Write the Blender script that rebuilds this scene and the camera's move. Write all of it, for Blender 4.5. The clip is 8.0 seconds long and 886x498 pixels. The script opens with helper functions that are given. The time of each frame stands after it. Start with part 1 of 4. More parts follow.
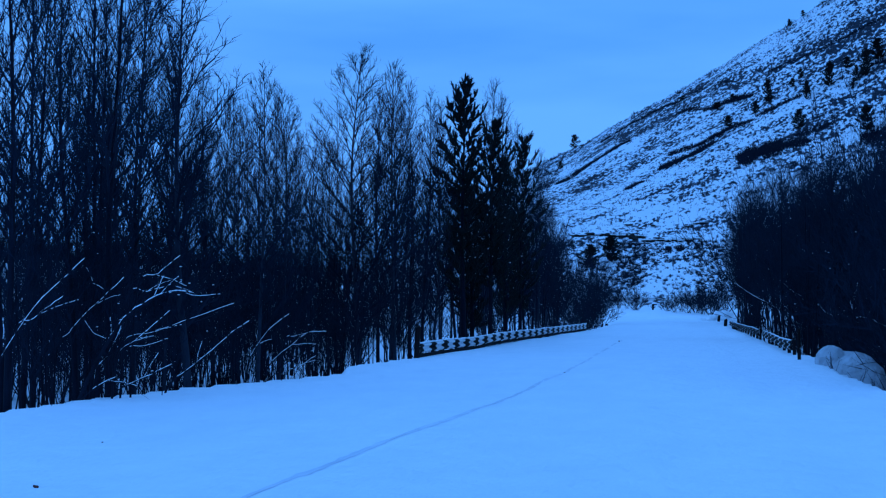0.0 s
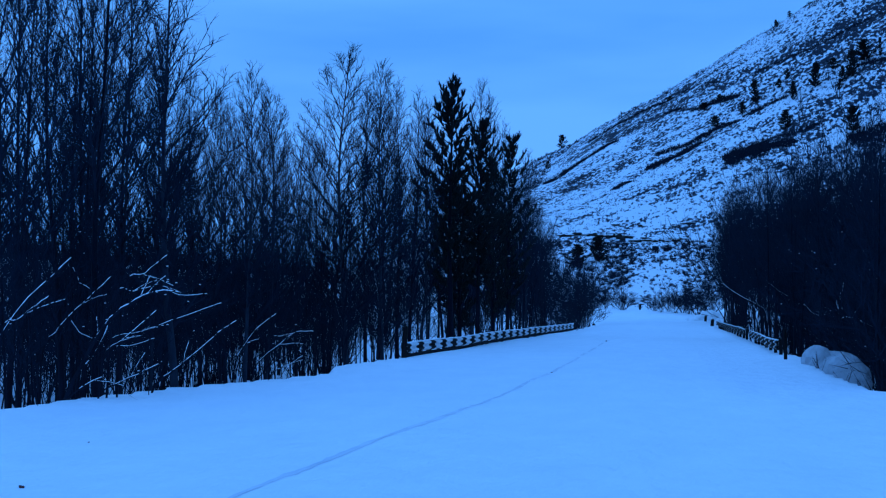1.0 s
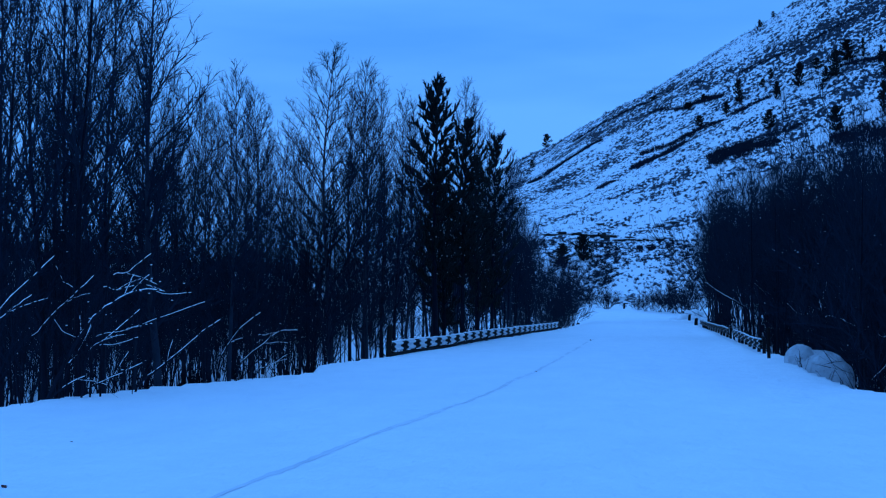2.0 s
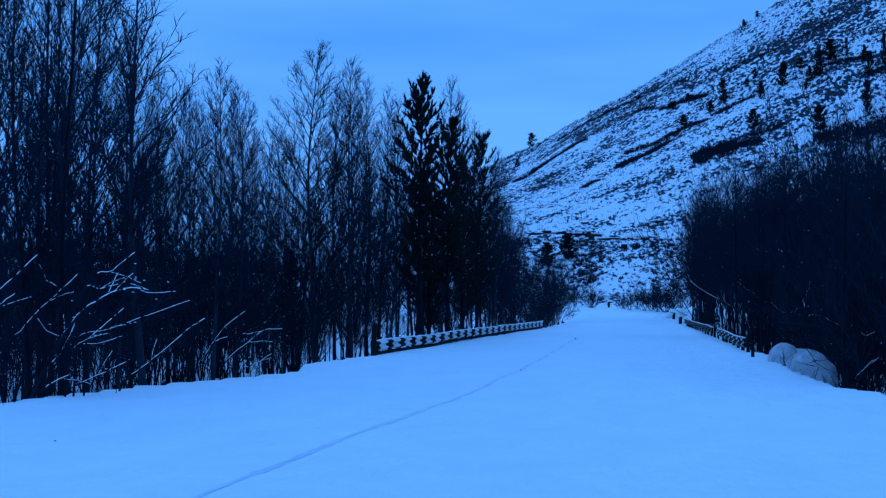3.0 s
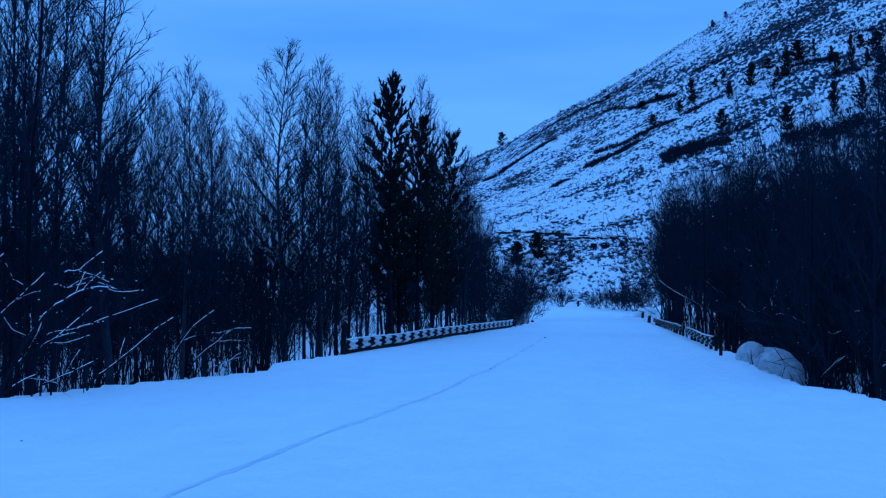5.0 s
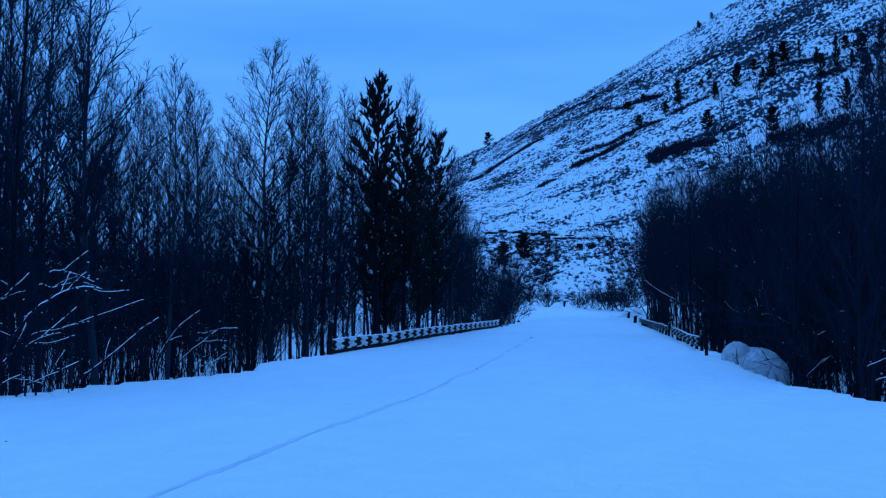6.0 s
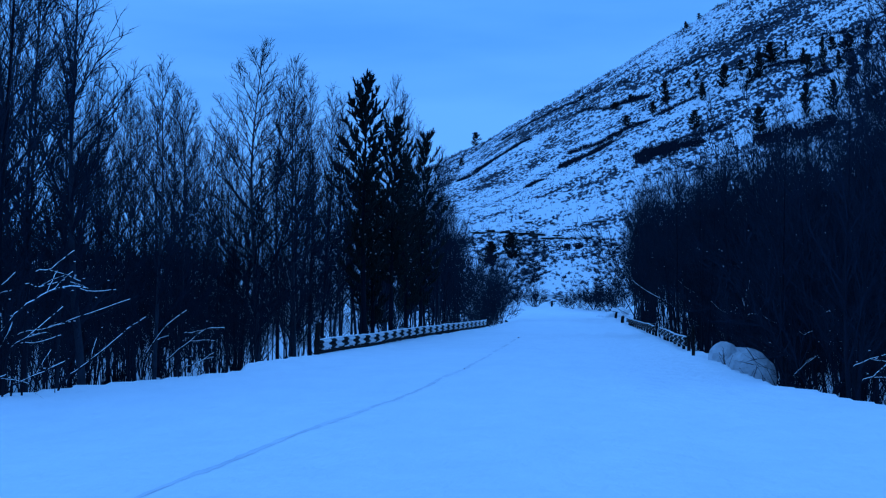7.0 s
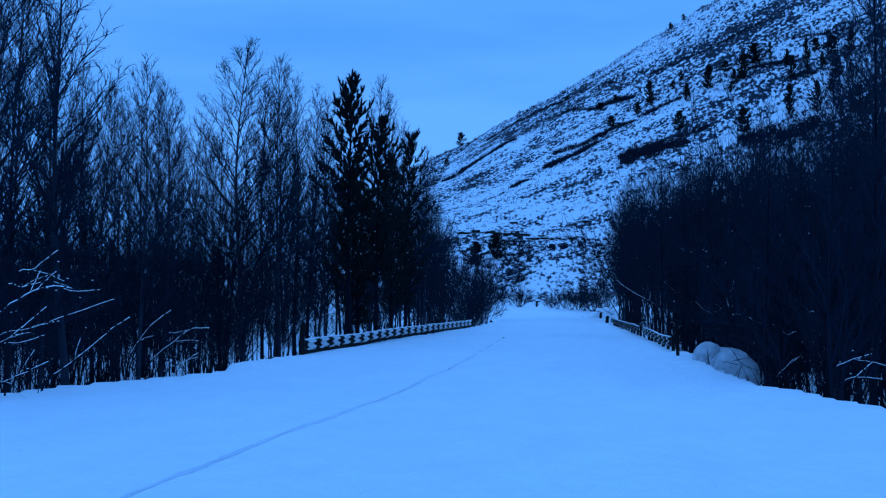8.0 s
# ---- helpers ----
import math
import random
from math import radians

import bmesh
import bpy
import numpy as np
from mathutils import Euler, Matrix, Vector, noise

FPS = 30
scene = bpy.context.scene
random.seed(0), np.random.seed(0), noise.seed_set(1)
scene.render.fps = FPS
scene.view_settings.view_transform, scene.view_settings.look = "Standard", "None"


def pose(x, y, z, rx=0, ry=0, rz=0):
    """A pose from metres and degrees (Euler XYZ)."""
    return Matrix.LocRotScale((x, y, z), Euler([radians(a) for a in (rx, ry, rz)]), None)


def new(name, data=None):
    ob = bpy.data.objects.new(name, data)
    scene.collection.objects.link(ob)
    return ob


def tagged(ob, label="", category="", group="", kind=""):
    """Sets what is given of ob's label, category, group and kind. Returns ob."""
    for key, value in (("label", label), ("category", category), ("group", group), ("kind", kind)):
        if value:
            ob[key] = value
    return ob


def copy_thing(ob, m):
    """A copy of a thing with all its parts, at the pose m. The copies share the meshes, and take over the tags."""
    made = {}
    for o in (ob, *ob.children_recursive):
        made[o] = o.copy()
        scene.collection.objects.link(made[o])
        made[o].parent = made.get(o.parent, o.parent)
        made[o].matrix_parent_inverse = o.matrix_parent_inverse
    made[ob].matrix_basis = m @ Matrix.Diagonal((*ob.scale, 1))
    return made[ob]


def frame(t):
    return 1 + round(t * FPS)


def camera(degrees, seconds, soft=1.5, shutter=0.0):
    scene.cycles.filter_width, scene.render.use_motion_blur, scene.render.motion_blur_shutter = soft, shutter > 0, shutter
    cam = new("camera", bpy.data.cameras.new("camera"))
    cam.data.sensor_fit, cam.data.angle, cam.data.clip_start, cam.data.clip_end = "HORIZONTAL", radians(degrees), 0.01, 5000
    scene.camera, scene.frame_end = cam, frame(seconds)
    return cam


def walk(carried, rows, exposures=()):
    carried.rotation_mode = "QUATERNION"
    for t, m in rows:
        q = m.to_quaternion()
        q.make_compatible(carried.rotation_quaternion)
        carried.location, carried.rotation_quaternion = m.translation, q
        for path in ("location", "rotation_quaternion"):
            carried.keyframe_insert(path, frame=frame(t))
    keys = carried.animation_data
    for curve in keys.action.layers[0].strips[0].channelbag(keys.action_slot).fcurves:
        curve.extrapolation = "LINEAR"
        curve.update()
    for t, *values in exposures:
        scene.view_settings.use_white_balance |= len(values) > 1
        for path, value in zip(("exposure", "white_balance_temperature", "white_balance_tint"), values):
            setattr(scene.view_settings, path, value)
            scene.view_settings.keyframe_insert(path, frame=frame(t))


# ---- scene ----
# camera: a tripod pan beside the road, lens 40 degrees; x across the road, y along it
cam = camera(40.0, 8.0, soft=1.2)
EYE = 1.6
TURNS = [
    (0.0, 11.698, 2.658, 0.0), (0.5, 11.425, 2.654, -0.024), (1.0, 11.105, 2.649, -0.03), (1.5, 10.744, 2.63, -0.045),
    (3.0, 9.670, 2.546, -0.05), (3.5, 9.315, 2.534, -0.045), (4.0, 8.931, 2.527, -0.04), (4.5, 8.593, 2.507, -0.045),
    (6.0, 7.612, 2.50, -0.075), (6.5, 7.339, 2.501, -0.1), (7.0, 7.027, 2.496, -0.114), (7.5, 6.673, 2.497, -0.13), (8.0, 6.322, 2.505, -0.135),
]
STOPS, KELVIN, TINT = 0.0, 5200, 10
walk(cam, [(t, pose(0, 0, EYE, 90 + pitch, roll, yaw)) for t, yaw, pitch, roll in TURNS],
     exposures=[(0.0, STOPS, KELVIN, TINT), (8.0, STOPS, KELVIN, TINT)])

# blue hour under thin even cloud
world = bpy.data.worlds.new("dusk_sky")
scene.world = world
world.use_nodes = True
wt = world.node_tree
wt.nodes.clear()
w_out = wt.nodes.new("ShaderNodeOutputWorld")
w_bg = wt.nodes.new("ShaderNodeBackground")
w_sky = wt.nodes.new("ShaderNodeTexSky")
w_sky.sky_type, w_sky.sun_disc = "NISHITA", False
w_sky.sun_elevation, w_sky.sun_rotation, w_sky.altitude = radians(5), radians(200), 900
w_gain = wt.nodes.new("ShaderNodeMixRGB")
w_gain.blend_type, w_gain.inputs[0].default_value = "MULTIPLY", 1.0
w_gain.inputs[2].default_value = (0.02, 0.045, 0.09, 1)
w_co = wt.nodes.new("ShaderNodeTexCoord")
w_map = wt.nodes.new("ShaderNodeMapping")
w_map.inputs["Scale"].default_value = (1.6, 1.6, 9.0)
w_cl = wt.nodes.new("ShaderNodeTexNoise")
w_cl.inputs["Scale"].default_value, w_cl.inputs["Detail"].default_value = 1.1, 5.0
w_ramp = wt.nodes.new("ShaderNodeValToRGB")
w_ramp.color_ramp.elements[0].position, w_ramp.color_ramp.elements[1].position = 0.36, 0.6
w_ramp.color_ramp.elements[0].color, w_ramp.color_ramp.elements[1].color = (0.155, 0.425, 0.98, 1), (0.225, 0.54, 1.18, 1)
w_mix = wt.nodes.new("ShaderNodeMixRGB")
w_mix.inputs[0].default_value = 0.88
wt.links.new(w_co.outputs["Generated"], w_map.inputs["Vector"])
wt.links.new(w_map.outputs["Vector"], w_cl.inputs["Vector"])
wt.links.new(w_cl.outputs["Fac"], w_ramp.inputs["Fac"])
wt.links.new(w_sky.outputs["Color"], w_gain.inputs[1])
wt.links.new(w_gain.outputs["Color"], w_mix.inputs[1])
wt.links.new(w_ramp.outputs["Color"], w_mix.inputs[2])
# an overcast sky is brighter overhead than at the horizon
w_sep = wt.nodes.new("ShaderNodeSeparateXYZ")
w_up = wt.nodes.new("ShaderNodeMapRange")
w_up.interpolation_type = "SMOOTHSTEP"
for i, v in enumerate((0.25, 1.0, 1.0, 1.33)):
    w_up.inputs[i + 1].default_value = v
w_bright = wt.nodes.new("ShaderNodeVectorMath")
w_bright.operation = "SCALE"
wt.links.new(w_co.outputs["Generated"], w_sep.inputs[0])
wt.links.new(w_sep.outputs["Z"], w_up.inputs["Value"])
wt.links.new(w_mix.outputs["Color"], w_bright.inputs[0])
wt.links.new(w_up.outputs["Result"], w_bright.inputs["Scale"])
wt.links.new(w_bright.outputs["Vector"], w_bg.inputs["Color"])
wt.links.new(w_bg.outputs["Background"], w_out.inputs["Surface"])
w_bg.inputs["Strength"].default_value = 0.9

sun = new("sun", bpy.data.lights.new("sun", "SUN"))
sun.data.energy, sun.data.angle, sun.data.color = 0.2, radians(40), (0.25, 0.5, 1.0)
sun.matrix_world = pose(0, 0, 60, 48, 0, -20)


# ---------------------------------------------------------------- materials
def material(name, dark, light, scale=6.0, rough=0.85, bump=0.3, bump_scale=40.0, stretch=(1, 1, 1), metal=0.0, per_object=0.0, coarse=0.5, gloss=0.5, relief=0.02):
    """Two scales of colour noise and a bump, in metres."""
    m = bpy.data.materials.new(name)
    m.use_nodes = True
    nt = m.node_tree
    b = nt.nodes["Principled BSDF"]
    co, mp = nt.nodes.new("ShaderNodeTexCoord"), nt.nodes.new("ShaderNodeMapping")
    mp.inputs["Scale"].default_value = stretch
    nt.links.new(co.outputs["Object"], mp.inputs["Vector"])
    n1, n2 = nt.nodes.new("ShaderNodeTexNoise"), nt.nodes.new("ShaderNodeTexNoise")
    n1.inputs["Scale"].default_value, n1.inputs["Detail"].default_value = scale, 8.0
    n2.inputs["Scale"].default_value, n2.inputs["Detail"].default_value = scale * 0.12, 3.0
    add = nt.nodes.new("ShaderNodeMix")
    add.inputs[0].default_value = coarse
    ramp = nt.nodes.new("ShaderNodeValToRGB")
    ramp.color_ramp.elements[0].position, ramp.color_ramp.elements[1].position = 0.35, 0.65
    ramp.color_ramp.elements[0].color, ramp.color_ramp.elements[1].color = (*dark, 1), (*light, 1)
    for n in (n1, n2):
        nt.links.new(mp.outputs["Vector"], n.inputs["Vector"])
    nt.links.new(n1.outputs["Fac"], add.inputs[2])
    nt.links.new(n2.outputs["Fac"], add.inputs[3])
    last = add.outputs[0]
    if per_object:
        info, ma = nt.nodes.new("ShaderNodeObjectInfo"), nt.nodes.new("ShaderNodeMath")
        ma.operation = "MULTIPLY_ADD"
        ma.inputs[1].default_value = per_object
        nt.links.new(info.outputs["Random"], ma.inputs[0])
        nt.links.new(last, ma.inputs[2])
        last = ma.outputs[0]
    nt.links.new(last, ramp.inputs["Fac"])
    nt.links.new(ramp.outputs["Color"], b.inputs["Base Color"])
    b.inputs["Roughness"].default_value, b.inputs["Metallic"].default_value = rough, metal
    b.inputs["Specular IOR Level"].default_value = gloss
    if bump:
        nb, bp = nt.nodes.new("ShaderNodeTexNoise"), nt.nodes.new("ShaderNodeBump")
        nb.inputs["Scale"].default_value, nb.inputs["Detail"].default_value = bump_scale, 6.0
        bp.inputs["Strength"].default_value, bp.inputs["Distance"].default_value = bump, relief
        nt.links.new(mp.outputs["Vector"], nb.inputs["Vector"])
        nt.links.new(nb.outputs["Fac"], bp.inputs["Height"])
        nt.links.new(bp.outputs["Normal"], b.inputs["Normal"])
    return m


SNOW = material("road_snow", (0.80, 0.82, 0.85), (0.88, 0.89, 0.91), scale=1.2, rough=0.7, bump=1.0, bump_scale=3.0, stretch=(1.0, 0.5, 1.0), relief=0.11)
SNOW_CAP = material("branch_snow", (0.78, 0.80, 0.83), (0.88, 0.89, 0.9), scale=8.0, rough=0.7, bump=0.3, bump_scale=30)
# bark and twigs: blue of deep shade and haze is mixed into these colours
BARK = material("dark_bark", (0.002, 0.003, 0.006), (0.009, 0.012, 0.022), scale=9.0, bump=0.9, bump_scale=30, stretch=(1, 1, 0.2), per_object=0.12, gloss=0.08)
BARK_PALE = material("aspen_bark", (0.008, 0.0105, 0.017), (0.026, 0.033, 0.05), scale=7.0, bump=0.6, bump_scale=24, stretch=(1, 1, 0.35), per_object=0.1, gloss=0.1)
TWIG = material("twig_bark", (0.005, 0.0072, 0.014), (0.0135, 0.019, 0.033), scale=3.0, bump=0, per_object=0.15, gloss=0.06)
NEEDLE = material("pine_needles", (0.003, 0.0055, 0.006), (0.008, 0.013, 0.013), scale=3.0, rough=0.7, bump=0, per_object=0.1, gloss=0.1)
# near black: the shadow under the ledges is put into the rock colour
ROCK = material("hill_rock", (0.006, 0.006, 0.007), (0.026, 0.025, 0.025), scale=1.5, bump=1.0, bump_scale=5, gloss=0.15)
STONE = material("frosted_stone", (0.3, 0.305, 0.32), (0.55, 0.56, 0.59), scale=2.5, bump=0.8, bump_scale=12, gloss=0.2)
# snow on the boulder, greyed: the thicket's shade is put into its colour
SHADED_SNOW = material("shaded_snow", (0.36, 0.37, 0.39), (0.62, 0.63, 0.66), scale=3.0, rough=0.8, bump=1.0, bump_scale=5, relief=0.14)
GRASS = material("dry_grass", (0.010, 0.011, 0.014), (0.03, 0.031, 0.036), scale=0.6, bump=0, gloss=0.1)
STEEL_DARK = material("dark_rail_paint", (0.006, 0.006, 0.007), (0.018, 0.018, 0.02), scale=12, rough=0.7, bump=0.2, gloss=0.03)
STEEL_WHITE = material("white_rail_paint", (0.5, 0.51, 0.52), (0.78, 0.79, 0.8), scale=9, rough=0.6, bump=0.2)
WOOD = material("weathered_post_wood", (0.004, 0.004, 0.005), (0.014, 0.0135, 0.014), scale=10, gloss=0.1, bump=0.6, stretch=(1, 1, 0.2))
TRACK_GREY = material("wheel_track_grey", (0.58, 0.60, 0.65), (0.80, 0.815, 0.85), scale=5.0, rough=0.6, bump=0.12, bump_scale=9, stretch=(1, 0.4, 1))
LEAF = material("dead_leaf", (0.05, 0.012, 0.01), (0.11, 0.03, 0.02), scale=40, bump=0.2)


def hillside_material():
    """Thin snow on a steep stony slope, broken by dry grass and heather, with bands along the strata."""
    m = bpy.data.materials.new("hillside_snow_and_grass")
    m.use_nodes = True
    nt = m.node_tree
    b = nt.nodes["Principled BSDF"]
    co = nt.nodes.new("ShaderNodeTexCoord")
    # strata climb across the slope: the broad bands are stretched along them, the tufts less so
    def slanted(rows):
        out = nt.nodes.new("ShaderNodeCombineXYZ")
        for k, way in enumerate(rows):
            dot = nt.nodes.new("ShaderNodeVectorMath")
            dot.operation = "DOT_PRODUCT"
            dot.inputs[1].default_value = way
            nt.links.new(co.outputs["Object"], dot.inputs[0])
            nt.links.new(dot.outputs["Value"], out.inputs[k])
        return out.outputs[0]

    def tex(vector, scale, detail, rough):
        n = nt.nodes.new("ShaderNodeTexNoise")
        n.inputs["Scale"].default_value, n.inputs["Detail"].default_value, n.inputs["Roughness"].default_value = scale, detail, rough
        nt.links.new(vector, n.inputs["Vector"])
        return n.outputs["Fac"]

    def math_node(op, a, c):
        n = nt.nodes.new("ShaderNodeMath")
        n.operation = op
        for k, v in enumerate((a, c)):
            if isinstance(v, (int, float)):
                n.inputs[k].default_value = v
            else:
                nt.links.new(v, n.inputs[k])
        return n.outputs[0]

    tufts = slanted(((0.8, 0.0, 0.1), (-0.12, 0.3, 0.25), (0.0, 0.1, 0.3)))
    bands = slanted(((0.25, 0.04, 0.15), (-0.62, 0.10, 1.2), (0.05, 0.25, 0.0)))
    height = nt.nodes.new("ShaderNodeSeparateXYZ")
    nt.links.new(co.outputs["Object"], height.inputs[0])
    barer = math_node("MULTIPLY", math_node("SUBTRACT", height.outputs["Z"], 32.0), 0.0011)
    mask = barer
    for share, field in ((1.15, tex(tufts, 1.9, 3.0, 0.6)), (0.45, tex(tufts, 0.4, 3.0, 0.6)), (0.7, tex(bands, 0.3, 4.0, 0.65)), (0.65, tex(bands, 0.07, 2.0, 0.5))):
        mask = math_node("ADD", mask, math_node("MULTIPLY", math_node("SUBTRACT", field, 0.5), share))
    mask = math_node("ADD", mask, 0.5)
    ramp = nt.nodes.new("ShaderNodeValToRGB")
    ramp.color_ramp.elements[0].position, ramp.color_ramp.elements[1].position = 0.485, 0.61
    ramp.color_ramp.elements[0].color, ramp.color_ramp.elements[1].color = (0.82, 0.83, 0.86, 1), (0.016, 0.02, 0.032, 1)
    mid = ramp.color_ramp.elements.new(0.55)
    mid.color = (0.27, 0.285, 0.32, 1)
    nt.links.new(mask, ramp.inputs["Fac"])
    nt.links.new(ramp.outputs["Color"], b.inputs["Base Color"])
    b.inputs["Roughness"].default_value, b.inputs["Specular IOR Level"].default_value = 0.85, 0.15
    bp = nt.nodes.new("ShaderNodeBump")
    bp.inputs["Strength"].default_value, bp.inputs["Distance"].default_value = 0.7, 0.6
    nt.links.new(mask, bp.inputs["Height"])
    nt.links.new(bp.outputs["Normal"], b.inputs["Normal"])
    return m


HILLSIDE = hillside_material()


# ---------------------------------------------------------------- mesh helpers
class Geo:
    """Vertices and faces on the way to a mesh."""

    def __init__(self):
        self.v, self.f = [], []

    def tube(self, pts, radii, sides=4, cap=True):
        """A tube along points; the last radius may be 0."""
        base, n = len(self.v), len(pts)
        for i, p in enumerate(pts):
            d = (pts[min(i + 1, n - 1)] - pts[max(i - 1, 0)]).normalized()
            a = d.orthogonal().normalized() if abs(d.x) < 0.9 else d.cross(Vector((0, 1, 0))).normalized()
            a = Vector((1, 0, 0)) - d * d.x if abs(d.x) < 0.9 else a
            a.normalize()
            c = d.cross(a)
            for k in range(sides):
                w = 2 * math.pi * k / sides
                self.v.append(p + (a * math.cos(w) + c * math.sin(w)) * radii[i])
        for i in range(n - 1):
            for k in range(sides):
                j, q = base + i * sides, (k + 1) % sides
                self.f.append((j + k, j + q, j + sides + q, j + sides + k))
        if cap:
            self.f.append(tuple(base + (n - 1) * sides + k for k in range(sides)))

    def spike(self, p, q, r):
        """A thin three-sided point from p to q."""
        d = (q - p).normalized()
        a = d.orthogonal().normalized()
        c = d.cross(a)
        i = len(self.v)
        self.v += [p + a * r, p + (c * 0.87 - a * 0.5) * r, p + (-c * 0.87 - a * 0.5) * r, q]
        self.f += [(i, i + 1, i + 3), (i + 1, i + 2, i + 3), (i + 2, i, i + 3)]

    def blade(self, p, q, r, rng):
        """A hair-thin twig."""
        w = (q - p).orthogonal().normalized()
        w = (w + (q - p).normalized().cross(w) * rng.uniform(-1.5, 1.5)).normalized() * r
        i = len(self.v)
        self.v += [p - w, p + w, q]
        self.f.append((i, i + 1, i + 2))

    def box(self, c, s, m=None):
        i = len(self.v)
        for dz in (-0.5, 0.5):
            for dx, dy in ((-0.5, -0.5), (0.5, -0.5), (0.5, 0.5), (-0.5, 0.5)):
                p = Vector((dx * s[0], dy * s[1], dz * s[2]))
                self.v.append(Vector(c) + (m @ p if m else p))
        self.f += [tuple(i + k for k in q) for q in ((3, 2, 1, 0), (4, 5, 6, 7), (0, 1, 5, 4), (1, 2, 6, 5), (2, 3, 7, 6), (3, 0, 4, 7))]

    def lump(self, c, s, rng, rough=0.2, rings=4, sides=7, flat=0.0, turn=0.0):
        """A closed uneven lump; flat cuts off that share of its lower half."""
        i0, c = len(self.v), Vector(c)
        ct, st = math.cos(turn), math.sin(turn)

        def put(x, y, z):
            z = max(z, -1 + flat)
            x, y = x * s[0], y * s[1]
            self.v.append(c + Vector((x * ct - y * st, x * st + y * ct, z * s[2])))

        put(0, 0, -1)
        for a in range(1, rings):
            e = math.pi * a / rings
            for k in range(sides):
                w, r = 2 * math.pi * (k + 0.5 * (a % 2)) / sides, 1 + rough * rng.uniform(-1, 1)
                put(math.sin(e) * math.cos(w) * r, math.sin(e) * math.sin(w) * r, -math.cos(e) * r)
        put(0, 0, 1)
        top = len(self.v) - 1
        for k in range(sides):
            q = (k + 1) % sides
            self.f.append((i0, i0 + 1 + q, i0 + 1 + k))
            self.f.append((top, top - sides + k, top - sides + q))
            for a in range(rings - 2):
                j = i0 + 1 + a * sides
                self.f.append((j + k, j + q, j + sides + q, j + sides + k))

    def mesh(self, name, mat, smooth=False):
        me = bpy.data.meshes.new(name)
        me.from_pydata(self.v, [], self.f)
        me.materials.append(mat)
        if smooth:
            me.shade_smooth()
        me.update()
        return me


def part(name, geo, mat, parent, label="", smooth=False):
    ob = new(name, geo.mesh(name, mat, smooth))
    ob.parent = parent
    return tagged(ob, label) if label else ob


def single(name, geo, mat, label, category, kind="", group="", smooth=False):
    return tagged(new(name, geo.mesh(name, mat, smooth)), label, category, group, kind)


# ---------------------------------------------------------------- ground
LEFT_EDGE = ((-60, 0, 17, 20, 23.5, 25.2, 27.5, 30.6, 36, 52, 79, 115, 145, 170, 400), (-11.5, -10.5, -10.05, -9.95, -9.3, -8.8, -8.25, -8.75, -8.45, -8.15, -7.05, -6.9, -12, -22, -60))
RIGHT_EDGE = ((-60, 0, 19.4, 24.3, 28.5, 35, 38, 41, 50, 114, 150, 400), (7, 6.2, 4.75, 3.6, 3.4, 3.3, 3.8, 3.5, 3.15, 2.3, 3, 10))
RIDGE_BEARING = (-60, -30, -22, -16.7, -13, -10.2, -7.56, -5.55, -3.35, -0.8, 1.8, 4.3, 5.7, 9, 14, 24, 36, 60, 90, 125, 170)
RIDGE_RISE = (0.5, 0.5, 0.6, 1.0, 2.4, 4.6, 6.35, 7.35, 8.6, 9.8, 11.2, 12.55, 13.4, 15.3, 18.0, 22.0, 24.0, 22.0, 16.0, 6.0, 0.5)
RIDGE_FAR = (420, 420, 410, 400, 385, 365, 350, 340, 328, 315, 305, 300, 298, 295, 292, 290, 300, 320, 340, 360, 400)
LEDGE_FAR, LEDGE_UP = 205.0, 13.0


def smooth(v):
    v = min(1.0, max(0.0, v))
    return v * v * (3 - 2 * v)


def wave(x, y, size, seed=0.0):
    return noise.noise(Vector((x / size + seed, y / size - seed, seed * 0.37)))


def bearing_of(x, y):
    return math.degrees(math.atan2(x, y))


def hill_z(x, y):
    r, az = math.hypot(x, y), bearing_of(x, y)
    rise, far = float(np.interp(az, RIDGE_BEARING, RIDGE_RISE)), float(np.interp(az, RIDGE_BEARING, RIDGE_FAR))
    top = EYE + far * math.tan(radians(rise))
    ledge = min(LEDGE_UP, top * 0.6)
    if r < 172:
        return -4.0
    if r < LEDGE_FAR:
        z = 1.4 + (ledge - 1.4) * ((r - 172) / (LEDGE_FAR - 172)) ** 1.15
    elif r < far:
        z = ledge + (top - ledge) * ((r - LEDGE_FAR) / (far - LEDGE_FAR)) ** 0.97
    else:
        z = top - 0.45 * (r - far)
    relief = smooth((r - 175) / 40) * min(1.0, top / 30)
    return z + relief * (1.3 * wave(x, y, 30, 3.1) + 0.7 * wave(x, y, 11, 5.2) + 0.3 * wave(x, y, 4, 8.4))


def track_x(y):
    """Where the old wheel track runs."""
    return float(np.interp(y, (5, 9.6, 18, 29, 42, 55, 70), (-3.95, -3.77, -3.4, -3.07, -3.2, -3.36, -3.3)))


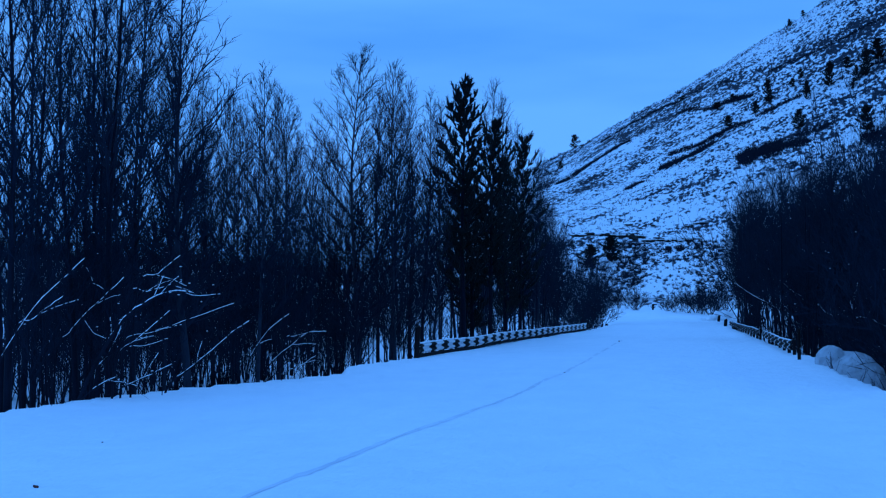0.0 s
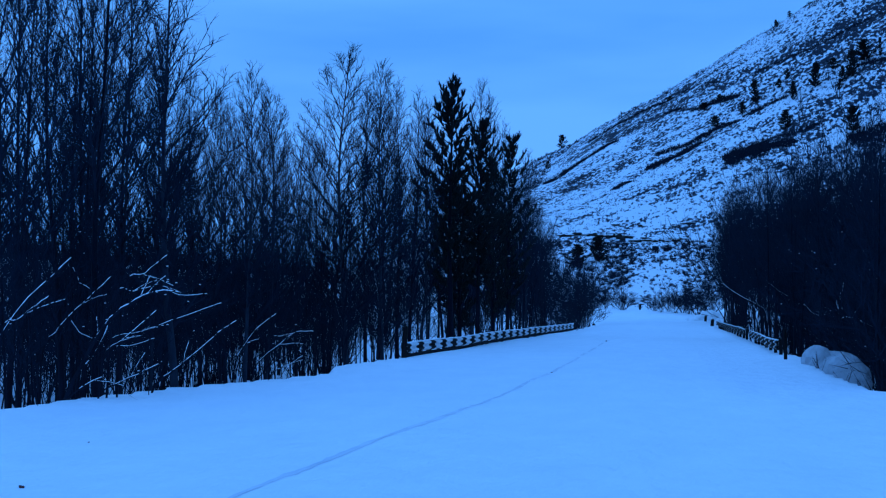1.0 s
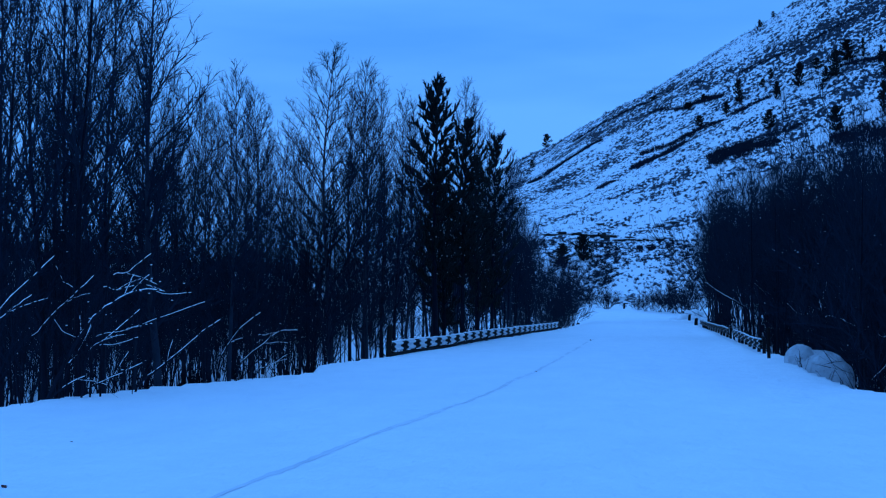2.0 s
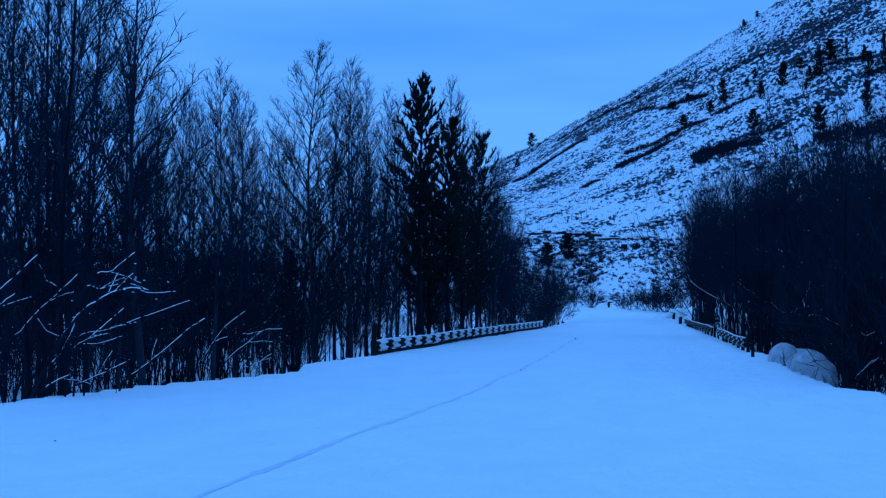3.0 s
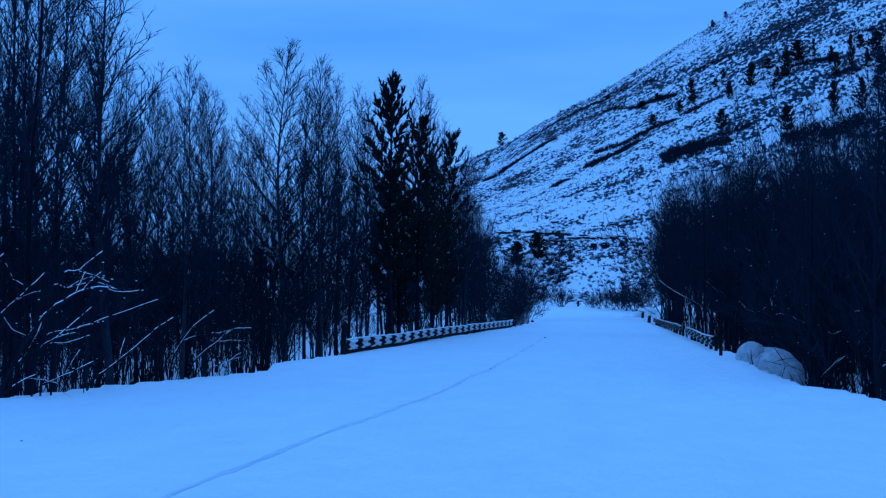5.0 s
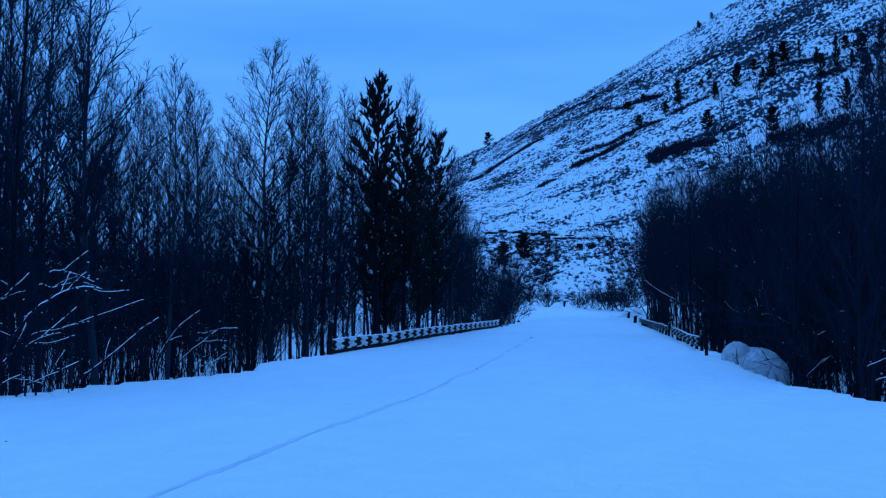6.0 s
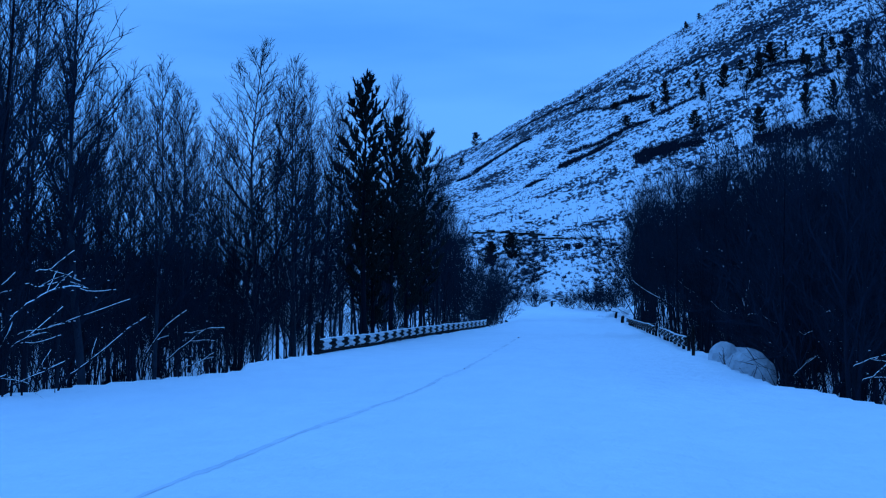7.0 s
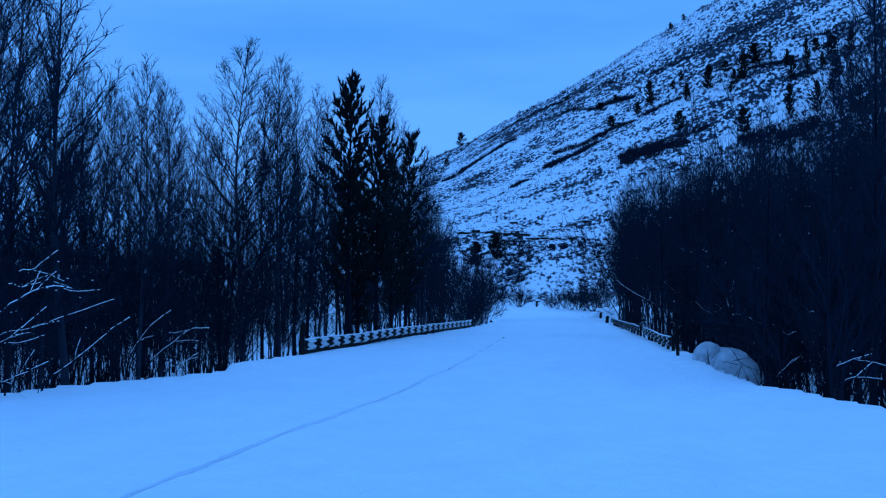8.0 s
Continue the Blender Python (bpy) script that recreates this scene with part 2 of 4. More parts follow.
def ground_z(x, y):
    xl, xr = float(np.interp(y, *LEFT_EDGE)), float(np.interp(y, *RIGHT_EDGE))
    xl += 0.18 * wave(x, y, 1.7, 1.3)
    xr += 0.15 * wave(x, y, 1.9, 2.3)
    z = 1.0 * smooth((y - 112) / 40) + max(0.0, y - 150) * 0.03
    z += 0.05 * wave(x, y, 6, 4.4) + 0.03 * wave(x, y * 0.5, 1.5, 6.1) + 0.012 * wave(x, y * 0.6, 0.55, 3.6)
    if xl <= x <= xr:
        in_road = min(1.0, (x - xl) / 1.5, (xr - x) / 1.5)
        for rut, deep, wide in ((track_x(y), 0.03, 0.22), (-1.75, 0.035, 0.3), (-4.9, 0.03, 0.35), (-0.1, 0.035, 0.3), (1.4, 0.03, 0.4), (-6.6, 0.025, 0.4)):
            z -= in_road * deep * math.exp(-((x - rut) / wide) ** 2) * (0.75 + 0.5 * wave(x, y, 3, 7.7))
        z += 0.05 * math.exp(-((x - xl - 0.5) / 0.5) ** 2) * (0.5 + wave(x, y, 4, 1.1)) + 0.06 * math.exp(-((xr - x - 0.5) / 0.6) ** 2)
    elif x < xl:
        d = xl - x
        z += -1.5 * (1 - math.exp(-d / 1.1)) + 0.35 * smooth(d / 3) * wave(x, y, 3.5, 2.9) + 5.3 * smooth((d - 8) / 15) + 0.085 * max(0.0, d - 42)
        z = min(z, 16.0 + 2 * wave(x, y, 60, 1.9))
    else:
        d = x - xr
        z += -1.7 * (1 - math.exp(-d / 1.1)) * smooth((130 - y) / 60) + 0.3 * smooth(d / 3) * wave(x, y, 3, 3.9) + 0.3 * max(0.0, d - 14)
        z = min(z, 30.0)
    far = math.hypot(x, y)
    z *= 1.0 - smooth((far - 420) / 400)
    return max(z, hill_z(x, y))


def off_road(bearing, far, gap):
    """The distance, pushed out until the place is that far off the road."""
    while True:
        x, y = far * math.sin(radians(bearing)), far * math.cos(radians(bearing))
        if x < float(np.interp(y, *LEFT_EDGE)) - gap or x > float(np.interp(y, *RIGHT_EDGE)) + gap or far > 160:
            return far
        far += 0.5


def on_ground(bearing, far, sink=0.05):
    x, y = far * math.sin(radians(bearing)), far * math.cos(radians(bearing))
    return Vector((x, y, ground_z(x, y) - sink))


def ground_sheet():
    az = [-35 + 0.2 * i for i in range(50)] + [-25 + 0.12 * i for i in range(175)] + [-4 + 0.2 * i for i in range(111)] + [18 + 4.0 * (i + 1) for i in range(76)]
    az = [a for a in az if a < 324.5]
    rings = [1.2]
    while rings[-1] < 172:
        rings.append(rings[-1] * 1.035 + 0.01)
    rings += [172 + 2.0 * i for i in range(1, 131)]
    while rings[-1] < 4000:
        rings.append(rings[-1] * 1.16)
    n = len(az)
    g = Geo()
    g.v.append((0, 0, ground_z(0, 0)))
    for r in rings:
        for a in az:
            x, y = r * math.sin(radians(a)), r * math.cos(radians(a))
            g.v.append((x, y, ground_z(x, y)))
    for k in range(n):
        g.f.append((0, 1 + (k + 1) % n, 1 + k))
    for i in range(len(rings) - 1):
        for k in range(n):
            a, q = 1 + i * n, (k + 1) % n
            g.f.append((a + k, a + q, a + n + q, a + n + k))
    ob = single("ground", g, SNOW, "snow-covered road, roadside and stony snowy hillside", "ground", "structure", smooth=True)
    ob.data.materials.append(HILLSIDE)
    for p in ob.data.polygons:
        c = p.center
        if math.hypot(c.x, c.y) > 171 and c.z > 2.3 + 2.2 * wave(c.x, c.y, 5, 2.6):
            p.material_index = 1
    return ob


GROUND = ground_sheet()


def wheel_track():
    """The greyer line of an old wheel track, broken here and there."""
    g, rr, run, y = Geo(), random.Random(12), 0, 6.0
    while y < 58:
        half = 0.055 * (0.7 + 0.5 * abs(wave(0, y, 0.7, 5.5))) * (0.8 + 0.5 * wave(0, y, 3, 2.5)) * rr.uniform(0.6, 1.3) + 0.015
        x = track_x(y) + 0.008 * wave(0, y, 2.2, 8.8) + rr.uniform(-0.008, 0.008)
        g.v += [(x - half, y, ground_z(x - half, y) + 0.004), (x, y, ground_z(x, y) + 0.004), (x + half * rr.uniform(0.6, 1.2), y, ground_z(x + half, y) + 0.004)]
        if run and wave(0, y, 2.7, 1.7) > -0.5:
            n = len(g.v)
            g.f += [(n - 6, n - 5, n - 2, n - 3), (n - 5, n - 4, n - 1, n - 2)]
        run, y = 1, y + 0.16 + 0.004 * y
    return single("wheel_track", g, TRACK_GREY, "greyer wheel track along the snowy road", "track", "structure")


wheel_track()


# ---------------------------------------------------------------- plants
UP = Vector((0, 0, 1))


def turned(d, angle, spin):
    """The direction d bent away by an angle (degrees), to the side that spin names."""
    a = d.orthogonal().normalized()
    c = d.cross(a)
    w, e = radians(spin), radians(angle)
    return (d * math.cos(e) + (a * math.cos(w) + c * math.sin(w)) * math.sin(e)).normalized()


def limb(rng, p, d, length, steps, rise, shake):
    pts, q, d = [p.copy()], p.copy(), d.copy()
    for i in range(steps):
        d = (d + UP * rise + Vector((rng.uniform(-1, 1), rng.uniform(-1, 1), rng.uniform(-0.6, 0.6))) * shake).normalized()
        q = q + d * (length / steps)
        pts.append(q)
    return pts


def along(pts, s):
    f = s * (len(pts) - 1)
    i = min(int(f), len(pts) - 2)
    return pts[i].lerp(pts[i + 1], f - i), (pts[i + 1] - pts[i]).normalized()


def bits_of_snow(rng, pts_list, count, size):
    g = Geo()
    for _ in range(count):
        pts = rng.choice(pts_list)
        s = rng.uniform(0.2, 0.9)
        p, d = along(pts, s)
        if abs(d.z) > 0.85:
            continue
        w = math.atan2(d.y, d.x)
        g.lump(p + UP * size * 0.6, (size * rng.uniform(1.2, 3.2), size, size * 0.8), rng, 0.25, 3, 5, 0.2, w)
    return g


def bare_tree(name, label, seed, height=11.0, spread=1.9, start=0.18, primaries=50, ascend=50, bark=None, stems=1, fine=1.0, thick=0.0078, peak=0.35, snow=26, category="tree"):
    """A leafless tree: boughs that sweep up inside an egg-shaped crown, each with finer and finer twigs."""
    rng = random.Random(seed)
    root = new(name)
    trunk, crown, boughs = Geo(), Geo(), []

    def reach(z, tall):
        """Half the crown's width at a height."""
        u = (z / tall - start) / (1 - start)
        if u < peak:
            return spread * (0.45 + 0.55 * (max(0.0, u) / peak) ** 0.8)
        return spread * max(0.0, (1 - u) / (1 - peak)) ** 0.62

    for st in range(stems):
        tall = height * (1.0 if st == 0 else rng.uniform(0.7, 0.94))
        d0 = turned(UP, 0 if stems == 1 else rng.uniform(3, 9), rng.uniform(0, 360))
        n = 11
        pts = limb(rng, Vector((rng.uniform(-0.1, 0.1), rng.uniform(-0.1, 0.1), -0.3)), d0, tall + 0.3, n, 0.05, 0.04)
        if st == 0:
            off = pts[-1] - Vector((0, 0, tall))
            pts = [q - off * (i / n) for i, q in enumerate(pts)]
        radii = [tall * thick * (1 - 0.95 * (i / n) ** 0.8) + (0.35 * tall * thick if i == 0 else 0) for i in range(n + 1)]
        trunk.tube(pts, radii, 7)

        def outside(q, slack):
            o = along(pts, min(1.0, max(0.0, q.z / tall)))[0]
            return math.hypot(q.x - o.x, q.y - o.y) > slack * reach(q.z, tall) or q.z > tall * 1.02

        count = int(primaries * (1 if st == 0 else 0.7))
        for k in range(count):
            s = start * rng.uniform(0.85, 1.0) + (0.985 - start) * ((k + rng.random()) / count)
            p, d = along(pts, min(0.985, s))
            tilt = ascend * (1.08 - 0.5 * s) * rng.uniform(0.75, 1.2)
            out = turned(d, tilt, k * 137.5 + rng.uniform(-30, 30))
            length = 0.35
            while length < 0.5 * tall and not outside(p + (out + UP * 0.22).normalized() * length, 0.95):
                length += 0.12
            length *= rng.uniform(0.7, 1.05)
            bough = limb(rng, p, out, length, 5, 0.07, 0.06)
            r = max(0.012, min(tall * thick * 0.5 * (1.08 - s), 0.016 * length + 0.006))
            crown.tube(bough, [r, r * 0.85, r * 0.68, r * 0.5, r * 0.36, 0.003], 3, False)
            boughs.append(bough)
            for j in range(int((3 + 3.4 * length) * fine)):
                v = rng.uniform(0.1, 1.0)
                p2, d2 = along(bough, v)
                l2 = length * (0.42 - 0.26 * v) * rng.uniform(0.6, 1.3) + 0.22
                way = (turned(d2, rng.uniform(22, 52), rng.uniform(0, 360)) + UP * 0.25).normalized()
                while l2 > 0.2 and outside(p2 + way * l2, 1.06):
                    l2 *= 0.75
                sec = limb(rng, p2, way, l2, 2, 0.1, 0.1)
                r2 = max(0.0085, r * 0.42)
                crown.tube(sec[:2], [r2, r2 * 0.75], 3, False)
                crown.blade(sec[1], sec[2], r2 * 0.85, rng)
                for _ in range(int((2 + 4.5 * l2) * fine)):
                    p3, d3 = along(sec, rng.uniform(0.05, 1.0))
                    e = (turned(d3, rng.uniform(20, 50), rng.uniform(0, 360)) + UP * 0.3).normalized()
                    q3 = p3 + e * rng.uniform(0.14, 0.36)
                    crown.blade(p3, q3, 0.0075, rng)
                    e = (turned(e, rng.uniform(25, 50), rng.uniform(0, 360)) + UP * 0.15).normalized()
                    p3 = p3.lerp(q3, rng.uniform(0.3, 0.7))
                    crown.blade(p3, p3 + e * rng.uniform(0.1, 0.24), 0.0065, rng)
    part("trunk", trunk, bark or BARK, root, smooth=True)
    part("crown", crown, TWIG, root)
    if snow:
        tagged(part("snow_patch", bits_of_snow(rng, boughs, snow, 0.009), SNOW_CAP, root, "bits of snow caught on the twigs"), kind="stuff")
    return tagged(root, label, category)


def bare_shrub(name, label, seed, height=4.0, stems=13, lean=28, twigs=9, secondaries=10, snow=20, thick=0.016, hair=0.007, category="shrub"):
    """A leafless shrub of many stems from one foot."""
    rng = random.Random(seed)
    root = new(name)
    stem_geo, crown, boughs = Geo(), Geo(), []
    for st in range(stems):
        tall = height * rng.uniform(0.55, 1.0)
        out = turned(UP, rng.uniform(3, lean * 1.4), st * 137.5 + rng.uniform(-30, 30))
        pts = limb(rng, Vector((rng.uniform(-0.3, 0.3), rng.uniform(-0.3, 0.3), -0.15)), out, tall, 6, rng.uniform(-0.03, 0.07), 0.09)
        r = thick * rng.uniform(0.6, 1.2) * height / 4
        stem_geo.tube(pts, [r * (1 - 0.8 * i / 6) for i in range(7)], 4)
        boughs.append(pts)
        for j in range(secondaries):
            v = rng.uniform(0.34, 1.0)
            p2, d2 = along(pts, v)
            l2 = tall * (0.42 - 0.2 * v) * rng.uniform(0.5, 1.2)
            sec = limb(rng, p2, turned(d2, rng.uniform(20, 60), rng.uniform(0, 360)), l2, 3, 0.08, 0.16)
            crown.tube(sec[:3], [r * 0.4, r * 0.33, r * 0.26], 3, False)
            crown.blade(sec[2], sec[3], r * 0.28, rng)
            boughs.append(sec)
            for _ in range(twigs):
                p3, d3 = along(sec, rng.uniform(0.1, 1.0))
                e = (turned(d3, rng.uniform(15, 55), rng.uniform(0, 360)) + UP * 0.4).normalized()
                crown.blade(p3, p3 + e * rng.uniform(0.15, 0.6), hair, rng)
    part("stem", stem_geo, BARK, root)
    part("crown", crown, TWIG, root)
    if snow:
        tagged(part("snow_patch", bits_of_snow(rng, boughs, snow, 0.0065), SNOW_CAP, root, "bits of snow caught on the twigs"), kind="stuff")
    return tagged(root, label, category)


def pine(name, label, seed, height=12.0, spread=1.55, whorls=23, brush=0.36, needles=22, low=0.3, snow=30, thick=0.012, blade=0.012, fat=0.12, shoots=6.0, category="tree"):
    """A pine: ragged boughs that carry upturned, finger-like shoots thick with needles."""
    rng = random.Random(seed)
    root = new(name)
    trunk, wood, green, boughs = Geo(), Geo(), Geo(), []
    pts = limb(rng, Vector((0, 0, -0.3)), UP, height + 0.3, 10, 0.05, 0.02)
    trunk.tube(pts, [height * thick * (1 - 0.94 * i / 10) for i in range(11)], 8)

    def finger(p, d, length):
        q = p + d * length
        green.tube([p, p.lerp(q, 0.6), q], [fat * 0.3, fat * 0.34, fat * 0.12], 4)
        for _ in range(needles):
            o = p.lerp(q, rng.uniform(0.0, 1.0))
            e = turned(d, rng.uniform(28, 58), rng.uniform(0, 360)) * fat * rng.uniform(0.9, 1.5)
            w = e.orthogonal().normalized() * blade
            i = len(green.v)
            green.v += [o - w, o + w, o + e]
            green.f.append((i, i + 1, i + 2))

    finger(pts[-1] - UP * 0.3, UP, brush * 1.3)
    for k in range(5):
        finger(pts[-1] - UP * rng.uniform(0.3, 0.6), turned(UP, rng.uniform(15, 35), k * 72), brush)
    for k in range(whorls):
        s = low + (0.97 - low) * k / (whorls - 1)
        p, d = along(pts, s)
        u = (s - low) / (1 - low)
        length0 = spread * (min(1.0, 0.55 + u * 1.6) * (1 - u ** 2.2) ** 0.8 + 0.14)
        for j in range(rng.choice((5, 6))):
            length = length0 * rng.choice((rng.uniform(0.35, 0.65), rng.uniform(0.85, 1.3)))
            out = turned(UP, rng.uniform(58, 84) - 22 * u, j * 83 + k * 47 + rng.uniform(-25, 25))
            bough = limb(rng, p, out, length, 4, 0.14, 0.08)
            r = max(0.01, 0.018 * length)
            wood.tube(bough, [r, r * 0.8, r * 0.6, r * 0.45, 0.005], 3, False)
            boughs.append(bough)
            for v in [1.0] + [rng.uniform(0.25, 0.98) for _ in range(int(3 + length * shoots))]:
                p2, d2 = along(bough, v)
                e = (turned(d2, 0 if v == 1.0 else rng.uniform(25, 65), rng.uniform(0, 360)) + UP * rng.uniform(0.5, 1.2)).normalized()
                finger(p2, e, brush * rng.uniform(0.55, 1.1))
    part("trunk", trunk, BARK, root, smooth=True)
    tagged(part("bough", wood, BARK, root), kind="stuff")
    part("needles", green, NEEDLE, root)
    if snow:
        tagged(part("snow_patch", bits_of_snow(rng, boughs, snow, 0.028), SNOW_CAP, root, "bits of snow on the boughs"), kind="stuff")
    return tagged(root, label, category)


USED = set()


def plant(kind, bearing, far, size=1.0, spin=0.0, wide=1.0, sink=0.05, lean=(0.0, 0.0), group=""):
    """Stand one plant of a kind on the ground; the first use is the pattern itself."""
    p = on_ground(bearing, far, sink)
    m = pose(p.x, p.y, p.z, lean[0], lean[1], spin) @ Matrix.Diagonal((size * wide, size * wide, size, 1))
    if kind.name not in USED:
        USED.add(kind.name)
        kind.matrix_basis = m
        ob = kind
    else:
        s = kind.scale.copy()
        ob = copy_thing(kind, m @ Matrix.Diagonal((1 / s.x, 1 / s.y, 1 / s.z, 1)))
    return tagged(ob, group=group)


ASPENS = [
    bare_tree("aspen_tree", "tall slender bare aspen with dark upright twigs", 11, 11, 1.75, 0.2, 46, 46, BARK_PALE, peak=0.3),
    bare_tree("aspen_tree", "bare aspen with a full egg-shaped crown of fine twigs", 12, 11, 2.0, 0.16, 62, 54, BARK_PALE, peak=0.4, fine=1.1),
    bare_tree("aspen_tree", "narrow bare aspen with steep boughs at the roadside", 13, 11, 1.35, 0.22, 44, 42, BARK),
    bare_tree("aspen_tree", "bare aspen forked low into several stems", 14, 11, 1.25, 0.25, 26, 42, BARK, stems=3),
    bare_tree("birch_tree", "bare birch with thin spreading dark boughs", 15, 11, 1.9, 0.28, 44, 52, BARK_PALE),
    bare_tree("alder_tree", "leggy bare alder with a high open crown", 16, 11, 1.6, 0.36, 36, 50, BARK),
]
SAPLINGS = [
    bare_tree("young_alder", "thin upright leafless alder sapling", 17, 5.5, 0.7, 0.3, 20, 42, BARK, thick=0.006, snow=8, fine=0.8),
    bare_tree("young_alder", "crooked thin leafless sapling among the trunks", 18, 5.0, 0.6, 0.35, 16, 48, BARK, stems=2, thick=0.0065, snow=8, fine=0.8),
]
SHRUBS = [
    bare_shrub("willow_shrub", "dense leafless willow shrub dusted with snow", 21, 4.0, 11, 26),
    bare_shrub("willow_shrub", "broad leafless willow shrub with arching stems", 22, 4.0, 10, 40),
    bare_shrub("willow_shrub", "upright leafless thicket shrub with crowded stems", 23, 4.5, 13, 16),
]
FAR_SHRUBS = [
    bare_shrub("roadside_bush", "leafless bush with fanned stems in the snow", 24, 4.0, 16, 30, 9, 10, 0, 0.02, 0.011),
    bare_shrub("roadside_bush", "low leafless bush at the bend of the road", 25, 3.2, 17, 42, 9, 9, 0, 0.02, 0.011),
    bare_shrub("roadside_bush", "dark leafless bush with crowded upright stems", 26, 4.0, 20, 44, 10, 9, 0, 0.035, 0.02),
]
BIG_PINES = [
    pine("pine_tree", "tall dark pine with upturned needle brushes", 31, low=0.3),
    pine("pine_tree", "dark bushy pine with a broad ragged crown", 32, spread=1.7, whorls=20, low=0.22),
]
SMALL_PINES = [
    pine("hill_pine", "small dark pine on the snowy hillside", 33, 5.0, 1.4, 9, 0.6, 7, 0.08, 0, 0.018, 0.06, 0.26, 2.5),
    pine("hill_pine", "narrow dark young pine on the snowy hillside", 34, 5.0, 1.15, 9, 0.55, 7, 0.08, 0, 0.018, 0.06, 0.24, 2.5),
]


# ---------------------------------------------------------------- woods beside the road
rng = random.Random(5)
ROADSIDE = "bare trees beside the road"
# leading trees: pattern, bearing, distance, height of the top above the road
LEADERS = [
    (0, -23.3, 30, 10.6, 1.3), (4, -20.25, 36, 8.5, 1.0), (0, -19.47, 38, 7.6, 0.9), (1, -15.52, 42, 10.5, 1.25), (1, -13.85, 44, 10.2, 1.0),
    (2, -12.66, 46, 9.6, 1.0), (2, -17.64, 52, 7.6, 0.9), (4, -21.03, 44, 8.2, 0.9),
    (0, -9.81, 62, 13.2, 0.8), (2, -8.88, 64, 12.6, 0.9), (2, -7.95, 66, 11.4, 0.9), (4, -7.16, 70, 10.4, 0.8),
    ]
LEADERS += [
    (0, -12.2, 52, 10.4, 0.9), (4, -11.7, 55, 10.0, 0.9), (2, -13.2, 53, 11.2, 0.9), (1, -19.4, 40, 8.6, 0.9), (4, -21.3, 43, 9.0, 0.9), (4, -17.9, 46, 8.4, 1.0), (0, -17.0, 48, 8.2, 0.9), (2, -22.4, 41, 9.6, 0.9), (5, -24.0, 38, 10.6, 0.9), (2, -14.8, 50, 10.2, 1.0),
]
LEADERS += [
    (3, -31.51, 21, 9.6, 1.0), (5, -30.28, 23, 8.2, 1.0), (2, -28.47, 25, 9.4, 1.0), (3, -27.73, 27, 10.6, 0.9), (5, -26.99, 24.5, 10.8, 1.0),
    (2, -26.17, 31, 10.4, 0.9), (4, -25.62, 31, 9.4, 0.9), (0, -24.74, 33, 8.4, 0.8), (5, -30.75, 28, 9.8, 1.0), (0, -26.75, 40, 12.4, 0.9),
]


def stand(i, bearing, far, top, wide, group):
    far = off_road(bearing, far, 0.7)
    base = on_ground(bearing, far)
    top += 0.1
    plant(ASPENS[i], bearing, far, (top - base.z) / 11.0, rng.uniform(0, 360), wide, lean=(rng.uniform(-2, 2), rng.uniform(-2, 2)), group=group)


for i, b, far, top, wide in LEADERS:
    stand(i, b, far, top, wide, ROADSIDE)

# the crowd behind them, lower towards the end of the bridge
TOPS = ((-33.1, -25.4, -24.1, -21.8, -20.3, -18.2, -17.4, -16.0, -13.7, -12.0, -10.0, -8.0, -6.5, -5.7), (14.6, 14.2, 12.0, 10.5, 10.6, 8.6, 8.3, 11.4, 11.2, 10.2, 9.4, 8.0, 6.4, 4.5))
for k in range(62):
    b = -32.87 + (-6.2 - -32.87) * ((k + rng.uniform(0, 1)) / 62) ** 0.8
    near = 21 + 17 * smooth((b + 31) / 14) + 22 * smooth((b + 18) / 11)
    far = near + 5 + 34 * rng.random() ** 1.2
    if rng.random() < (0.62 if b < -24.36 else 0.45):
        continue
    up = float(np.interp(b, *TOPS)) * rng.uniform(0.55, 0.92)
    stand(rng.choice((0, 2, 3, 4, 5)), b, far, EYE + far * math.tan(radians(up)), rng.uniform(0.7, 1.0), ROADSIDE)

# undergrowth
for k in range(84):
    b = -32.87 + (-4.66 - -32.87) * (k + rng.uniform(0, 1)) / 84
    near = 20.5 + 18 * smooth((b + 31) / 14) + 34 * smooth((b + 18) / 12)
    far = off_road(b, near + 6 + 26 * rng.random() ** 1.2, 3.0)
    if rng.random() < (0.25 if -17.64 < b < -12.5 else 0.8 if b > -12.5 else 0.0):
        continue
    up = float(np.interp(b, (-33, -25, -22, -16, -10, -5), (4.6, 4.2, 2.8, 2.2, 3.0, 2.4))) * rng.uniform(0.4, 1.1)
    tall = EYE + far * math.tan(radians(up)) - on_ground(b, far).z
    plant(SHRUBS[rng.randrange(3)], b, far, min(1.6, max(0.5, tall / 4.0)), rng.uniform(0, 360), rng.uniform(0.8, 1.2), group="shrubs under the trees")

# deeper thicket behind the tall trees
for k in range(20):
    b = -32.87 + (-16.58 - -32.87) * (k + rng.uniform(0, 1)) / 20
    far = rng.uniform(36, 62)
    tall = EYE + far * math.tan(radians(rng.uniform(0.8, 3.0))) - on_ground(b, far).z
    plant(SHRUBS[rng.randrange(3)], b, far, tall / 4.0, rng.uniform(0, 360), rng.uniform(0.9, 1.3), group="shrubs under the trees")

# thin stems along the edge of the wood
for k in range(70):
    b = -32.87 + (-11.27 - -32.87) * (k + rng.uniform(0, 1)) / 70
    near = 20.0 + 17 * smooth((b + 31) / 14) + 20 * smooth((b + 18) / 11)
    far = off_road(b, near + 14 * rng.random() ** 1.5, 0.6)
    plant(SAPLINGS[k % 2], b, far, rng.uniform(0.6, 1.15), rng.uniform(0, 360), lean=(rng.uniform(-5, 5), rng.uniform(-5, 5)), group="saplings at the edge of the wood")

